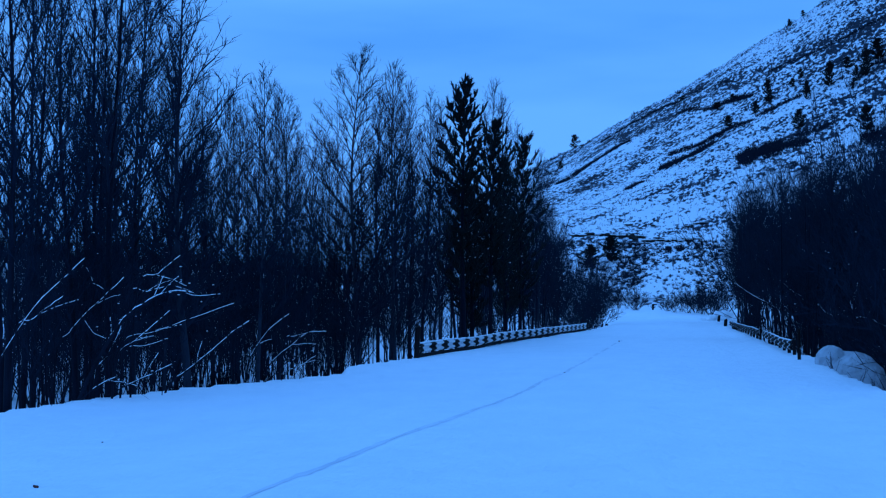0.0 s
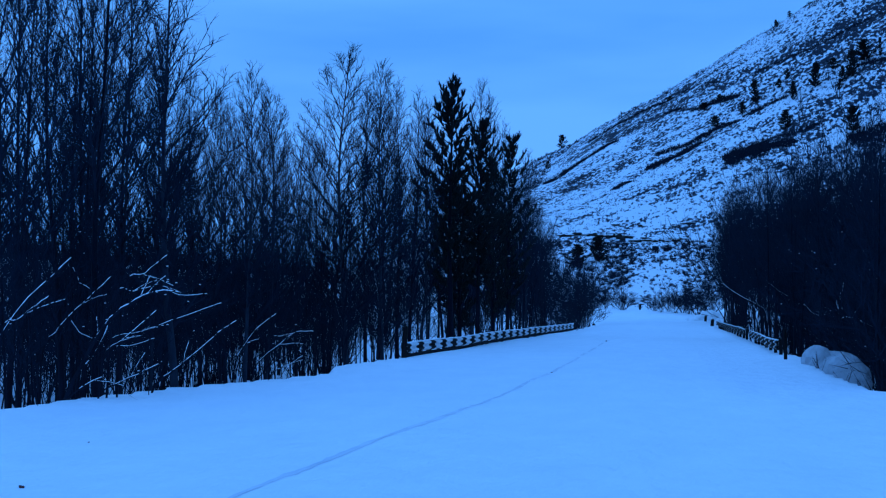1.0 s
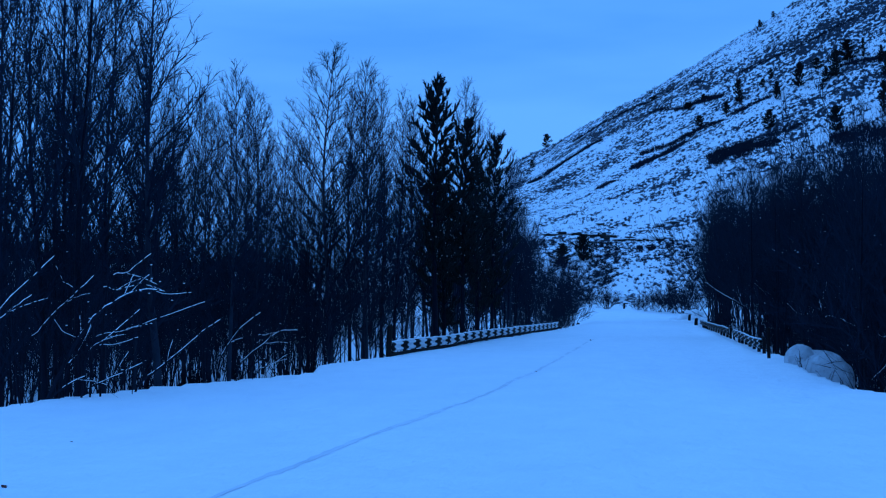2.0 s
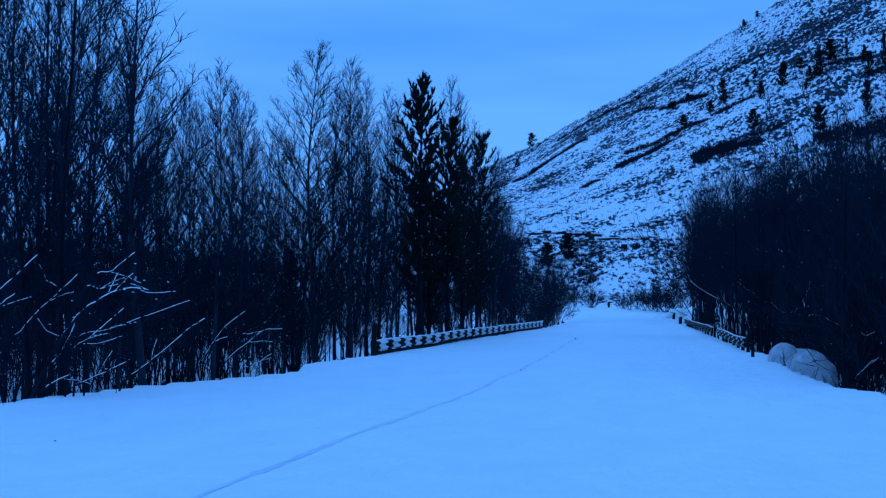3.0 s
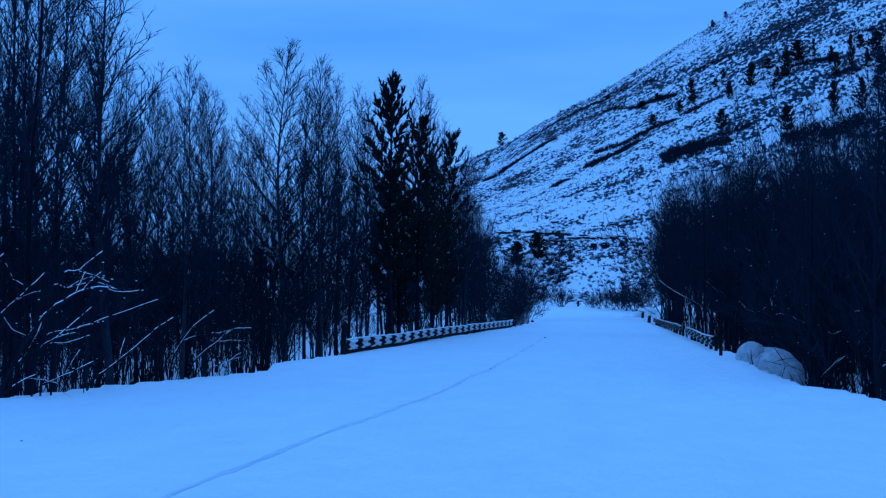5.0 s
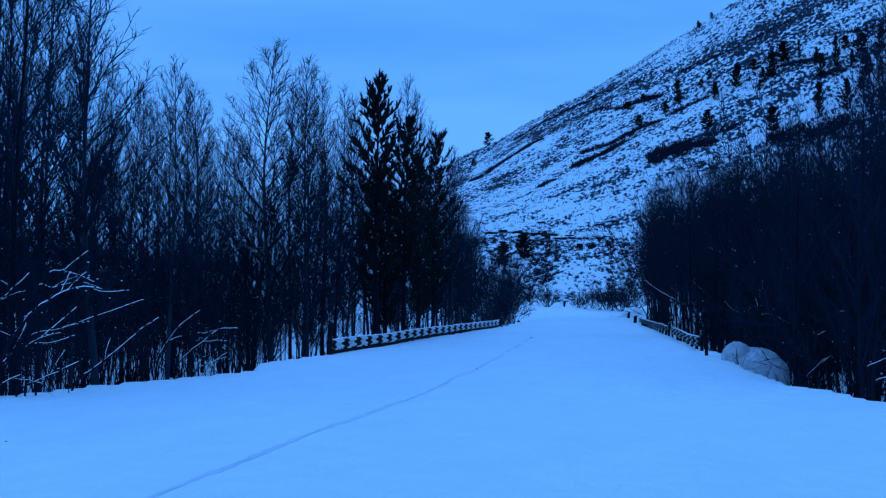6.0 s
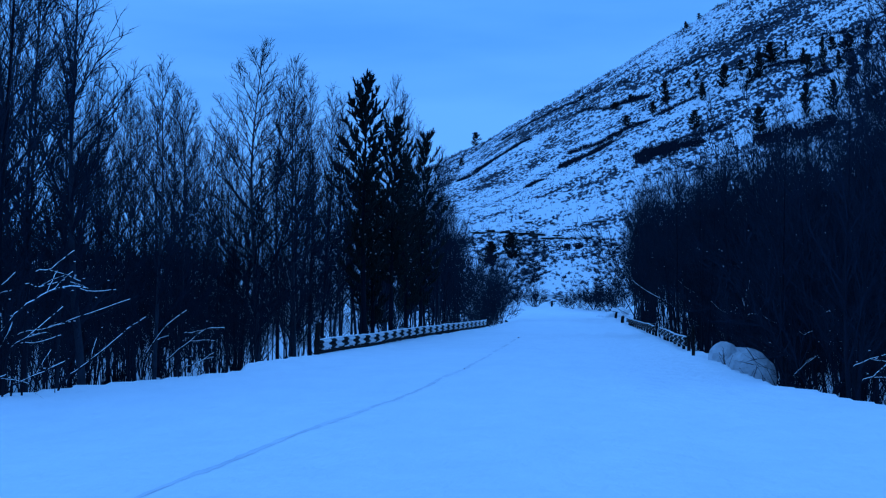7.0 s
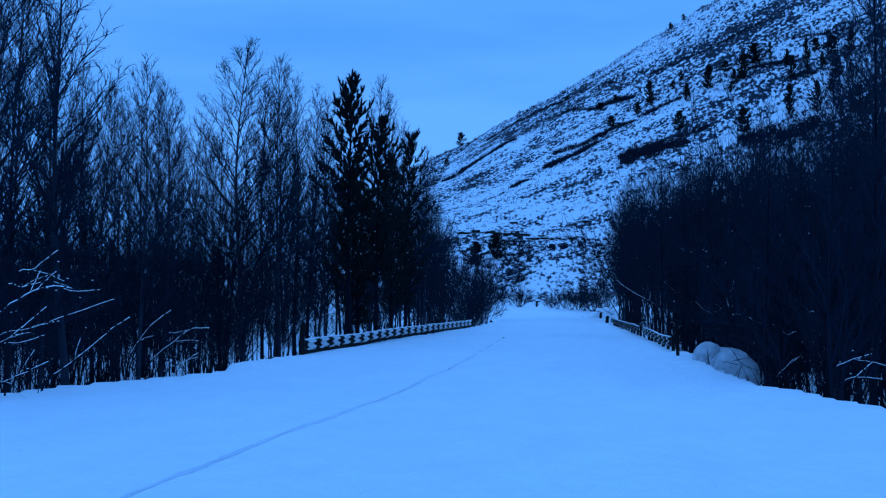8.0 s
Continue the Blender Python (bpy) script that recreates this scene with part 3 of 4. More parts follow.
# pines at the bridge
for k, b, far, top, wide, spin in ((0, -10.72, 50, 10.75, 1.0, 20), (1, -8.1, 61, 9.95, 0.9, 130), (1, -8.75, 58, 8.6, 1.0, 250), (0, -9.5, 51.5, 9.4, 1.0, 80), (1, -10.3, 52.5, 7.0, 1.2, 310)):
    base = on_ground(b, far)
    plant(BIG_PINES[k], b, far, (top - base.z) / 12.0, spin, wide, group="pines behind the guard rail")

# thicket on the other side
THICKET = "bare thicket across the road"
RIGHT_TOPS = ((0.51, 1.52, 2.52, 4.75, 8.30, 13.68), (1.8, 3.9, 6.1, 6.9, 7.7, 8.7))
for k in range(36):
    y = 27 + 95 * rng.random() ** 1.25
    x = float(np.interp(y, *RIGHT_EDGE)) + 1.6 + 13 * rng.random() ** 1.3
    b, far = bearing_of(x, y), math.hypot(x, y)
    up = float(np.interp(b, *RIGHT_TOPS)) * rng.uniform(0.7, 1.0)
    stand(rng.choice((0, 2, 3, 4, 5)), b, far, EYE + far * math.tan(radians(up)), rng.uniform(0.8, 1.2), THICKET)
for k in range(80):
    y = 25 + 97 * rng.random() ** 1.2
    x = float(np.interp(y, *RIGHT_EDGE)) + 1.6 + 11 * rng.random() ** 1.4
    b, far = bearing_of(x, y), math.hypot(x, y)
    tall = EYE + far * math.tan(radians(float(np.interp(b, *RIGHT_TOPS)) * rng.uniform(0.45, 0.97))) - on_ground(b, far).z
    plant(SHRUBS[rng.randrange(3)], b, far, min(3.1, max(0.9, tall / 4.0)), rng.uniform(0, 360), rng.uniform(0.7, 1.0), group="shrubs under the trees")
for i, b, far, top, wide in ((5, 3.96, 40, 8.0, 1.0), (3, 5.04, 38, 7.0, 1.0), (5, 8.53, 27, 6.0, 1.0), (3, 11.47, 25, 6.4, 1.0), (5, 13.02, 26, 9.5, 1.0), (0, 14.20, 28, 9.5, 1.0), (1, 13.84, 36, 9.0, 1.0), (2, 9.4, 42, 8.2, 1.0), (2, 11.6, 38, 8.6, 1.0), (0, 12.4, 40, 9.6, 1.0), (4, 13.3, 34, 9.0, 1.1), (2, 14.6, 31, 9.6, 1.0)):
    stand(i, b, far, top, wide, THICKET)

# low growth that closes the foot of the thicket
for k in range(66):
    y = 23 + 62 * rng.random() ** 1.1
    x = float(np.interp(y, *RIGHT_EDGE)) + 2.0 + 8 * rng.random()
    plant(SHRUBS[rng.randrange(3)], bearing_of(x, y), math.hypot(x, y), rng.uniform(0.5, 0.95), rng.uniform(0, 360), rng.uniform(1.0, 1.4), group="shrubs under the trees")

# far bushes where the road bends away
BEND_BUSHES = [
    (2, -2.72, 150, 0.72), (0, -2.74, 150.5, 0.8), (2, -1.25, 146, 0.5), (1, -0.95, 141, 0.8), (0, -0.55, 144, 0.9), (1, -0.3, 138, 0.95), (2, 0.05, 140, 0.8), (0, 0.35, 136, 0.8), (2, 0.75, 132, 0.7), (0, 0.15, 147, 0.7), (1, -3.5, 160, 1.0), (0, 0.95, 139, 1.0), (2, 1.3, 136, 1.0), (1, -1.45, 158, 0.35), (1, -1.95, 156, 0.25)]
SIDE_BUSHES = [
    (0, -4.35, 92, 0.7), (0, -4.77, 84, 0.8), (0, -5.18, 83, 0.7), (1, -5.97, 86, 0.8), (0, -6.76, 84, 0.7), (1, -5.45, 96, 0.9), (0, -4.79, 104, 1.2), (0, -4.3, 156, 1.5), (0, -4.9, 160, 1.7), (1, -5.6, 162, 2.0)]
for i, b, far, s in (*BEND_BUSHES, *SIDE_BUSHES):
    plant(FAR_SHRUBS[i], b, far, s, rng.uniform(0, 360), 1.0, group="bushes at the bend")
# taller growth between the pines and the bend
for k in range(10):
    b = -9.94 + (-3.67 - -9.94) * (k + rng.random()) / 10
    far = off_road(b, rng.uniform(74, 116), 1.5)
    tall = EYE + far * math.tan(radians(float(np.interp(b, (-9.94, -7.29, -5.97, -4.40, -3.61), (5.6, 5.2, 3.6, 2.8, 2.2))) * rng.uniform(0.5, 1.0))) - on_ground(b, far).z
    plant(FAR_SHRUBS[k % 2], b, far, max(0.6, tall / 4.0), rng.uniform(0, 360), rng.uniform(0.6, 0.9), group="bushes at the bend")
# a closed edge to the thicket
for k in range(19):
    b = 2.40 + (13.96 - 2.40) * ((k + rng.random()) / 19) ** 0.85
    far = off_road(b, rng.uniform(40, 62), 2.5)
    up = float(np.interp(b, *RIGHT_TOPS)) * rng.uniform(0.88, 1.04)
    stand((3, 5, 4)[k % 3], b, far, EYE + far * math.tan(radians(up)), 1.35, THICKET)
# a low twiggy stump where the rail ends
plant(FAR_SHRUBS[1], -4.82, 79.5, 0.28, 40, 1.3, group="bushes at the bend")
# the far end of the thicket
for k in range(7):
    b = 1.75 + (2.9 - 1.75) * (k + rng.random()) / 7
    far = off_road(b, rng.uniform(96, 122), 1.2)
    up = float(np.interp(b, *RIGHT_TOPS)) * rng.uniform(0.75, 1.0)
    stand((4, 0, 3)[k % 3], b, far, EYE + far * math.tan(radians(up)), 1.2, THICKET)
# slender trees beyond the pines
for k, (b, far, up) in enumerate(((-8.14, 78, 5.9), (-7.61, 84, 5.4), (-7.24, 80, 5.6), (-6.82, 90, 4.8), (-6.37, 88, 4.6), (-5.92, 94, 3.9))):
    stand((4, 3, 0)[k % 3], b, far, EYE + far * math.tan(radians(up)), 1.2, ROADSIDE)


# ---------------------------------------------------------------- hillside
rng = random.Random(9)


def hill_spot(bearing, share):
    """A place on the hill: share 0 at the ledge, 1 at the ridge."""
    far = LEDGE_FAR + share * (float(np.interp(bearing, RIDGE_BEARING, RIDGE_FAR)) - LEDGE_FAR)
    return on_ground(bearing, far, 0.1)


def clump(g, p, size, rng, blades=9):
    for _ in range(blades):
        a, w = rng.uniform(0, 2 * math.pi), size * rng.uniform(0.2, 0.7)
        o = p + Vector((math.cos(a) * w, math.sin(a) * w, -0.05))
        q = o + Vector((math.cos(a) * w * 0.5, math.sin(a) * w * 0.5, size * rng.uniform(0.45, 1.0)))
        g.spike(o, q, size * 0.11)


def hill_tufts():
    g = Geo()
    for _ in range(15000):
        b, s = rng.uniform(-10, 15), rng.uniform(-0.1, 1.0)
        p = hill_spot(b, s)
        if wave(p.x, p.y, 14, 4.7) + 0.6 * wave(p.x, p.y, 40, 2.7) + rng.uniform(-0.5, 0.5) > 0.1 - 0.25 * s:
            clump(g, p, rng.uniform(0.2, 0.65), rng, 4)
    # a fringe along the skyline
    for _ in range(1500):
        b = rng.uniform(-8, 15)
        clump(g, hill_spot(b, rng.uniform(0.95, 1.0)), rng.uniform(0.2, 0.7) * (1.5 if wave(b, 0, 0.7, 2.2) > 0.25 else 0.8), rng, 4)
    return single("hill_tufts", g, GRASS, "dark tufts of dry grass poking through hillside snow", "grass", "stuff")


hill_tufts()


def heath_bands():
    """Strips of dark heath that follow the strata; ends as bearing and share of the slope, then thickness and count."""
    g = Geo()
    for b0, s0, b1, s1, deep, count in (*HEATH_A, *HEATH_B, *HEATH_C):
        for _ in range(int(count * (3.6 if deep < 10 else 2.4))):
            t = rng.random()
            b = b0 + (b1 - b0) * t + rng.gauss(0, 0.06)
            s = s0 + (s1 - s0) * t + rng.gauss(0, 0.0013 * deep) * (0.4 + 0.8 * math.sin(math.pi * t))
            clump(g, hill_spot(b, min(1.0, s)), (0.55 if deep > 20 else min(0.95, 0.5 + 0.05 * deep)) * rng.uniform(0.5, 1.1), rng, 5)
    return single("hill_heath", g, TWIG, "dark bands of leafless heath across the snowy slope", "bushes", "stuff")


HEATH_A = [
    (-0.83, 0.763, 0.59, 0.698, 4, 56),
    (0.59, 0.698, 1.48, 0.691, 4, 37),
    (1.48, 0.691, 2.75, 0.678, 4, 53),
    (0.89, 0.71, 2.67, 0.677, 5, 92),
    (-1.1, 0.471, 0.44, 0.494, 5, 81),
    (0.44, 0.494, 1.6, 0.521, 5, 62),
    (1.6, 0.521, 2.61, 0.529, 5, 54),
    (2.86, 0.547, 4.24, 0.547, 4, 59),
    (4.24, 0.547, 4.91, 0.537, 4, 28),
    (-1.5, 0.396, -0.33, 0.421, 7, 84),
    (-0.33, 0.421, 0.95, 0.455, 7, 97),
]
HEATH_B = [
    (-7.41, 0.86, -6.21, 0.70, 34, 210),
    (-7.28, 0.57, -6.35, 0.61, 40, 220),
    (2.03, 0.311, 2.97, 0.328, 15, 196),
    (2.97, 0.328, 4.02, 0.335, 15, 215),
    (4.09, 0.335, 5.13, 0.325, 8, 85),
    (3.39, 0.769, 5.62, 0.73, 3, 72),
    (5.62, 0.73, 6.85, 0.723, 3, 41),
    (6.85, 0.723, 8.49, 0.719, 3, 57),
    (-6.35, 0.525, -4.23, 0.63, 6, 137),
    (-4.23, 0.63, -2.92, 0.666, 6, 85),
    (-3.14, 0.275, -2.28, 0.328, 5, 47),
    (-4.23, 0.872, -1.87, 0.901, 4, 102),
    (-1.87, 0.901, -0.31, 0.883, 4, 65),
]
HEATH_C = [
    (7.88, 0.527, 9.26, 0.495, 5, 69),
    (9.26, 0.495, 9.75, 0.497, 5, 27),
    (9.62, 0.43, 10.85, 0.416, 5, 63),
    (9.76, 0.575, 11.49, 0.542, 3, 53),
    (11.49, 0.542, 12.46, 0.535, 3, 31),
    (7.46, 0.274, 9.72, 0.262, 12, 273),
    (9.72, 0.262, 10.95, 0.27, 12, 157),
    (4.53, 0.364, 6.21, 0.367, 4, 48),
    (-0.03, 0.897, 1.82, 0.8, 3, 37),
]
heath_bands()

HILL_PINES_A = [
    (6.02, 253, 4.5, 0.47),
    (5.06, 253, 3.3, 0.36),
    (4.81, 265, 1.9, 0.53),
    (4.69, 242, 3.4, 0.67),
    (6.81, 257, 2.2, 0.78),
    (7.19, 250, 3.0, 0.46),
    (7.59, 250, 4.7, 0.45),
    (8.13, 254, 3.8, 0.78),
    (8.81, 252, 3.5, 0.20),
    (9.55, 248, 3.0, 0.35),
    (9.77, 243, 4.1, 0.36),
    (10.41, 244, 5.5, 0.21),
    (10.82, 249, 2.3, 0.80),
    (11.47, 246, 3.4, 0.73),
    (12.32, 245, 3.7, 0.50),
    (11.10, 242, 3.4, 0.30),
    (11.70, 239, 3.4, 0.67),
    (12.31, 238, 3.3, 0.33),
    (9.65, 233, 5.4, 0.28),
    (10.83, 232, 5.4, 0.40),
]
HILL_PINES_B = [
    (11.45, 236, 2.2, 0.80),
    (12.65, 230, 3.7, 0.53),
    (7.64, 232, 4.3, 0.55),
    (7.06, 248, 1.9, 0.50),
    (-5.52, 339, 3.5, 0.64),
    (2.81, 260, 2.4, 0.50),
    (3.37, 262, 4.4, 0.39),
    (4.42, 263, 1.8, 0.67),
    (5.03, 255, 2.6, 0.45),
    (4.33, 299, 1.5, 0.64),
    (4.93, 298, 1.4, 0.60),
    (-6.16, 305, 2.0, 0.71),
    (-3.79, 193, 3.8, 0.62),
    (-4.79, 191, 3.2, 0.83),
    (1.05, 275, 1.4, 1.27),
    (1.79, 274, 1.4, 0.91),
    (1.60, 259, 2.1, 0.88),
    (-0.49, 301, 1.1, 1.50),
]
for k, (b, far, tall, slim) in enumerate((*HILL_PINES_A, *HILL_PINES_B)):
    plant(SMALL_PINES[k % 2], b, far, tall / 5.0, k * 77, slim * (2.6, 3.1)[k % 2], group="pines on the hillside")


def rock_ledge(b0, b1, far, thick, seed, cap=0.0):
    """A broken outcrop along the slope between two bearings, under a lens of snow."""
    rr = random.Random(seed)
    root = new("rock_ledge")
    o = on_ground((b0 + b1) / 2, far)
    root.matrix_basis = pose(o.x, o.y, o.z)
    n = max(2, int((b1 - b0) * far * 0.0175 / 0.6))
    for k in range(n + 1):
        t = k / n
        p = on_ground(b0 + (b1 - b0) * t, far + rr.uniform(-0.5, 0.5)) - o
        swell = 0.45 + 0.55 * math.sin(math.pi * min(1.0, t + 0.1))
        g = Geo()
        g.lump((p.x, p.y, p.z + rr.uniform(-0.4, 0.3)), (rr.uniform(0.45, 0.9), rr.uniform(0.5, 0.9), thick * swell * rr.uniform(0.6, 1.2)), rr, 0.3, 5, 8, 0.3, rr.uniform(-0.3, 0.3))
        part("rock", g, ROCK, root)
        if cap and rr.random() < 0.5 + cap:
            g = Geo()
            g.lump((p.x, p.y + 0.2, p.z + thick * swell * 0.7), (rr.uniform(0.7, 1.0), 0.85, cap * swell * rr.uniform(0.8, 1.1)), rr, 0.1, 6, 10, 0.6)
            part("snow_cap", g, SNOW_CAP, root, "smooth snow cap", smooth=True)
    return tagged(root, "dark broken rock ledge with a cap of snow", "rock", "ledges at the foot of the hill")


for k, row in enumerate((
        (-1.18, 0.12, 204, 0.6, 0.75), (-2.25, -1.2, 204.5, 0.5, 0.2), (-3.55, -2.35, 206, 0.85, 0.2), (-4.4, -3.8, 207, 0.5, 0.2), (-5.6, -4.8, 207.5, 0.5, 0.25),
        (-2.1, -1.7, 212, 0.2, 0.0), (-0.3, 0.5, 210, 0.25, 0.15), (-3.0, -2.6, 214, 0.2, 0.0))):
    rock_ledge(*row[:4], 60 + k, row[4])


def slope_bushes():
    g = Geo()
    for k in range(1300):
        far = 203 - 32 * rng.random() ** 1.3
        b = rng.choice((rng.uniform(-7, -2.6), rng.uniform(-3.6, -2.2), rng.uniform(-2.8, 0.4), rng.uniform(0.1, 1.5)))
        hollow = -3.5 < b < 0.1 and far < 184 + 6 * wave(b, 0, 0.8, 1.4)
        if hollow and rng.random() < 0.93 or -2.4 < b < 0.1 and rng.random() < 0.25:
            continue
        p = on_ground(b, far)
        size = rng.uniform(0.3, 1.0) * (1.3 if b < -3.6 else 0.8)
        for _ in range(int(14 + 16 * size)):
            d = turned(UP, rng.uniform(2, 58), rng.uniform(0, 360))
            q = p + Vector((rng.uniform(-0.3, 0.3), rng.uniform(-0.3, 0.3), 0)) * size
            g.spike(q, q + d * rng.uniform(0.5, 1.2) * size, 0.024)
    # two hollows under the ledge, their shade put in as dark clumps
    for b in (-1.22, -0.66):
        for _ in range(26):
            clump(g, on_ground(b + rng.gauss(0, 0.05), 199 + rng.gauss(0, 0.5)), rng.uniform(0.5, 0.9), rng, 6)
    return single("slope_bushes", g, TWIG, "leafless bushes and two darkened hollows on the snowy foot of the hill", "bushes", "stuff")


slope_bushes()


def far_woods():
    """Bare woods on the rise behind the valley floor."""
    g = Geo()
    for _ in range(800):
        b = rng.uniform(-36, -8.5)
        far = rng.uniform(95, 210)
        if b > -17.64 and rng.random() < 0.6:
            continue
        p = on_ground(b, far)
        tall = rng.uniform(1.2, 3.4)
        lean = turned(UP, rng.uniform(0, 6), rng.uniform(0, 360))
        g.spike(p, p + lean * tall, 0.09)
        for _ in range(18):
            q = p + lean * tall * rng.uniform(0.15, 0.95)
            d = turned(lean, rng.uniform(20, 60), rng.uniform(0, 360))
            e = q + d * rng.uniform(0.3, 1.0)
            g.spike(q, e, 0.034)
            g.spike(q.lerp(e, 0.5), q.lerp(e, 0.5) + turned(d, 40, rng.uniform(0, 360)) * 0.5, 0.022)
    return single("far_woods", g, TWIG, "far leafless woods on the valley side", "woods", "stuff")


far_woods()


# ---------------------------------------------------------------- guard rails
W_PROFILE = ((-0.155, 0.0), (-0.14, 0.02), (-0.095, 0.08), (-0.06, 0.08), (-0.02, 0.012), (0.02, 0.012), (0.06, 0.08), (0.095, 0.08), (0.14, 0.02), (0.155, 0.0))


def guard_rail(line, zs, side, period, white, label, post_step=2, sway=0.035, lower=True):
    """A corrugated steel beam on posts along a line of (y, x); side +1: its face looks to +x."""
    ys, xs = [p[0] for p in line], [p[1] for p in line]
    rr = random.Random(int(abs(xs[0]) * 100))
    root = new("guard_rail")
    mid = Vector((float(np.interp(ys[0], ys, xs)), ys[0], 0))
    root.matrix_basis = pose(mid.x, mid.y, ground_z(mid.x, mid.y))
    back = root.matrix_basis.inverted()

    def at(y):
        x = float(np.interp(y, ys, xs))
        return Vector((x, y, float(np.interp(y, ys, zs)) + sway * wave(0, y, 5, 3.3)))

    def sheet(g, y0, y1, lift, thick, pinch=None):
        n = 4
        for skin in (0, 1):
            base = len(g.v)
            for i in range(n + 1):
                t = i / n
                for h, dep in W_PROFILE:
                    u = t if pinch is None else 0.5 + (t - 0.5) * (1 - pinch * (1 - min(1.0, abs(h) / 0.13)))
                    p = at(y0 + (y1 - y0) * u)
                    g.v.append(back @ (p + Vector((side * (dep + lift - skin * thick), 0, h))))
            w = len(W_PROFILE)
            for i in range(n):
                for k in range(w - 1):
                    a = base + i * w + k
                    q = (a, a + 1, a + w + 1, a + w)
                    g.f.append(q if (skin == 0) == (side > 0) else q[::-1])

    count = int((ys[-1] - ys[0]) / period)
    for k in range(count):
        y0 = ys[0] + k * period
        g = Geo()
        sheet(g, y0, y0 + period - 0.012, 0.0, 0.004)
        part("beam", g, STEEL_DARK, root)
        g = Geo()
        a, c = rr.uniform(-0.05, 0.05), rr.uniform(-0.06, 0.06)
        sheet(g, y0 + (period - white) / 2 + a, y0 + (period + white) / 2 + c, 0.004, 0.003, 0.36)
        part("white_band", g, STEEL_WHITE, root, "white painted band")
        # an added dark tube that stands in for the shade below the beam
        if lower:
            g = Geo()
            pts = [back @ (at(y0 + period * t) + Vector((-side * 0.02, 0, -0.235))) for t in (0, 0.5, 0.995)]
            g.tube(pts, [0.055] * 3, 6)
            part("shade_strip", g, STEEL_DARK, root)
        # snow lying along the top edge and in the trough
        g = Geo()
        pts = [back @ (at(y0 + period * t) + Vector((side * 0.035, 0, 0.165 + rr.uniform(-0.01, 0.01)))) for t in (0, 0.2, 0.4, 0.6, 0.8, 1.0)]
        g.tube(pts, [rr.uniform(0.014, 0.034) for _ in pts], 6)
        part("snow_strip", g, SNOW_CAP, root, "strip of snow along the top edge", smooth=True)
        if k % post_step == 0:
            p = at(y0 + 0.05)
            zg = ground_z(p.x, p.y)
            g = Geo()
            g.box(back @ Vector((p.x - side * 0.06, p.y, (p.z + 0.17 + zg - 0.5) / 2)), (0.1, 0.13, p.z + 0.17 - zg + 0.5))
            part("post", g, STEEL_DARK, root)
    return tagged(root, label, "guard rail", "guard rails")


guard_rail(((36.0, -8.22), (44, -8.05), (52, -7.87), (66, -7.3), (79, -6.8)), (0.30, 0.29, 0.30, 0.30, 0.30), 1, 1.75, 1.12, "dark steel guard rail with white painted bands, half buried in snow")
guard_rail(((40.0, 3.0), (46, 2.95), (54.5, 2.9)), (0.33, 0.34, 0.34), -1, 2.0, 0.5, "dark steel guard rail with small pale bands", 1, 0.06, False)
guard_rail(((57.5, 2.85), (80, 2.5), (90, 2.4)), (0.36, 0.36, 0.34), -1, 2.4, 0.25, "dark steel guard rail carrying snow along its edge", 1, 0.05, False)


def wood_post(x, y, tall, r, label, lean=0.0):
    g = Geo()
    rr = random.Random(int(x * 10 + y))
    pts = [Vector((rr.uniform(-0.01, 0.01), rr.uniform(-0.01, 0.01), z)) for z in (-0.4, 0.0, tall * 0.5, tall * 0.96, tall)]
    g.tube(pts, [r, r, r * 0.95, r * 0.95, r * 0.7], 8)
    ob = single("marker_post", g, WOOD, label, "post", group="posts along the road")
    ob.matrix_basis = pose(x, y, ground_z(x, y), 0, lean, 0)
    return ob


wood_post(2.92, 36.6, 0.9, 0.05, "dark upright wooden post at the end of the rail")
wood_post(-8.2, 35.7, 0.95, 0.09, "dark stout wooden post at the end of the rail", 3)
for b, far, tall in ((1.04, 118, 0.55), (0.81, 128, 0.45), (-4.06, 104, 0.5), (-4.24, 106, 0.4), (-1.93, 152, 0.75), (1.34, 93, 0.5)):
    p = on_ground(b, far)
    wood_post(p.x, p.y, tall, 0.13, "short dark post standing in the snow", 4)


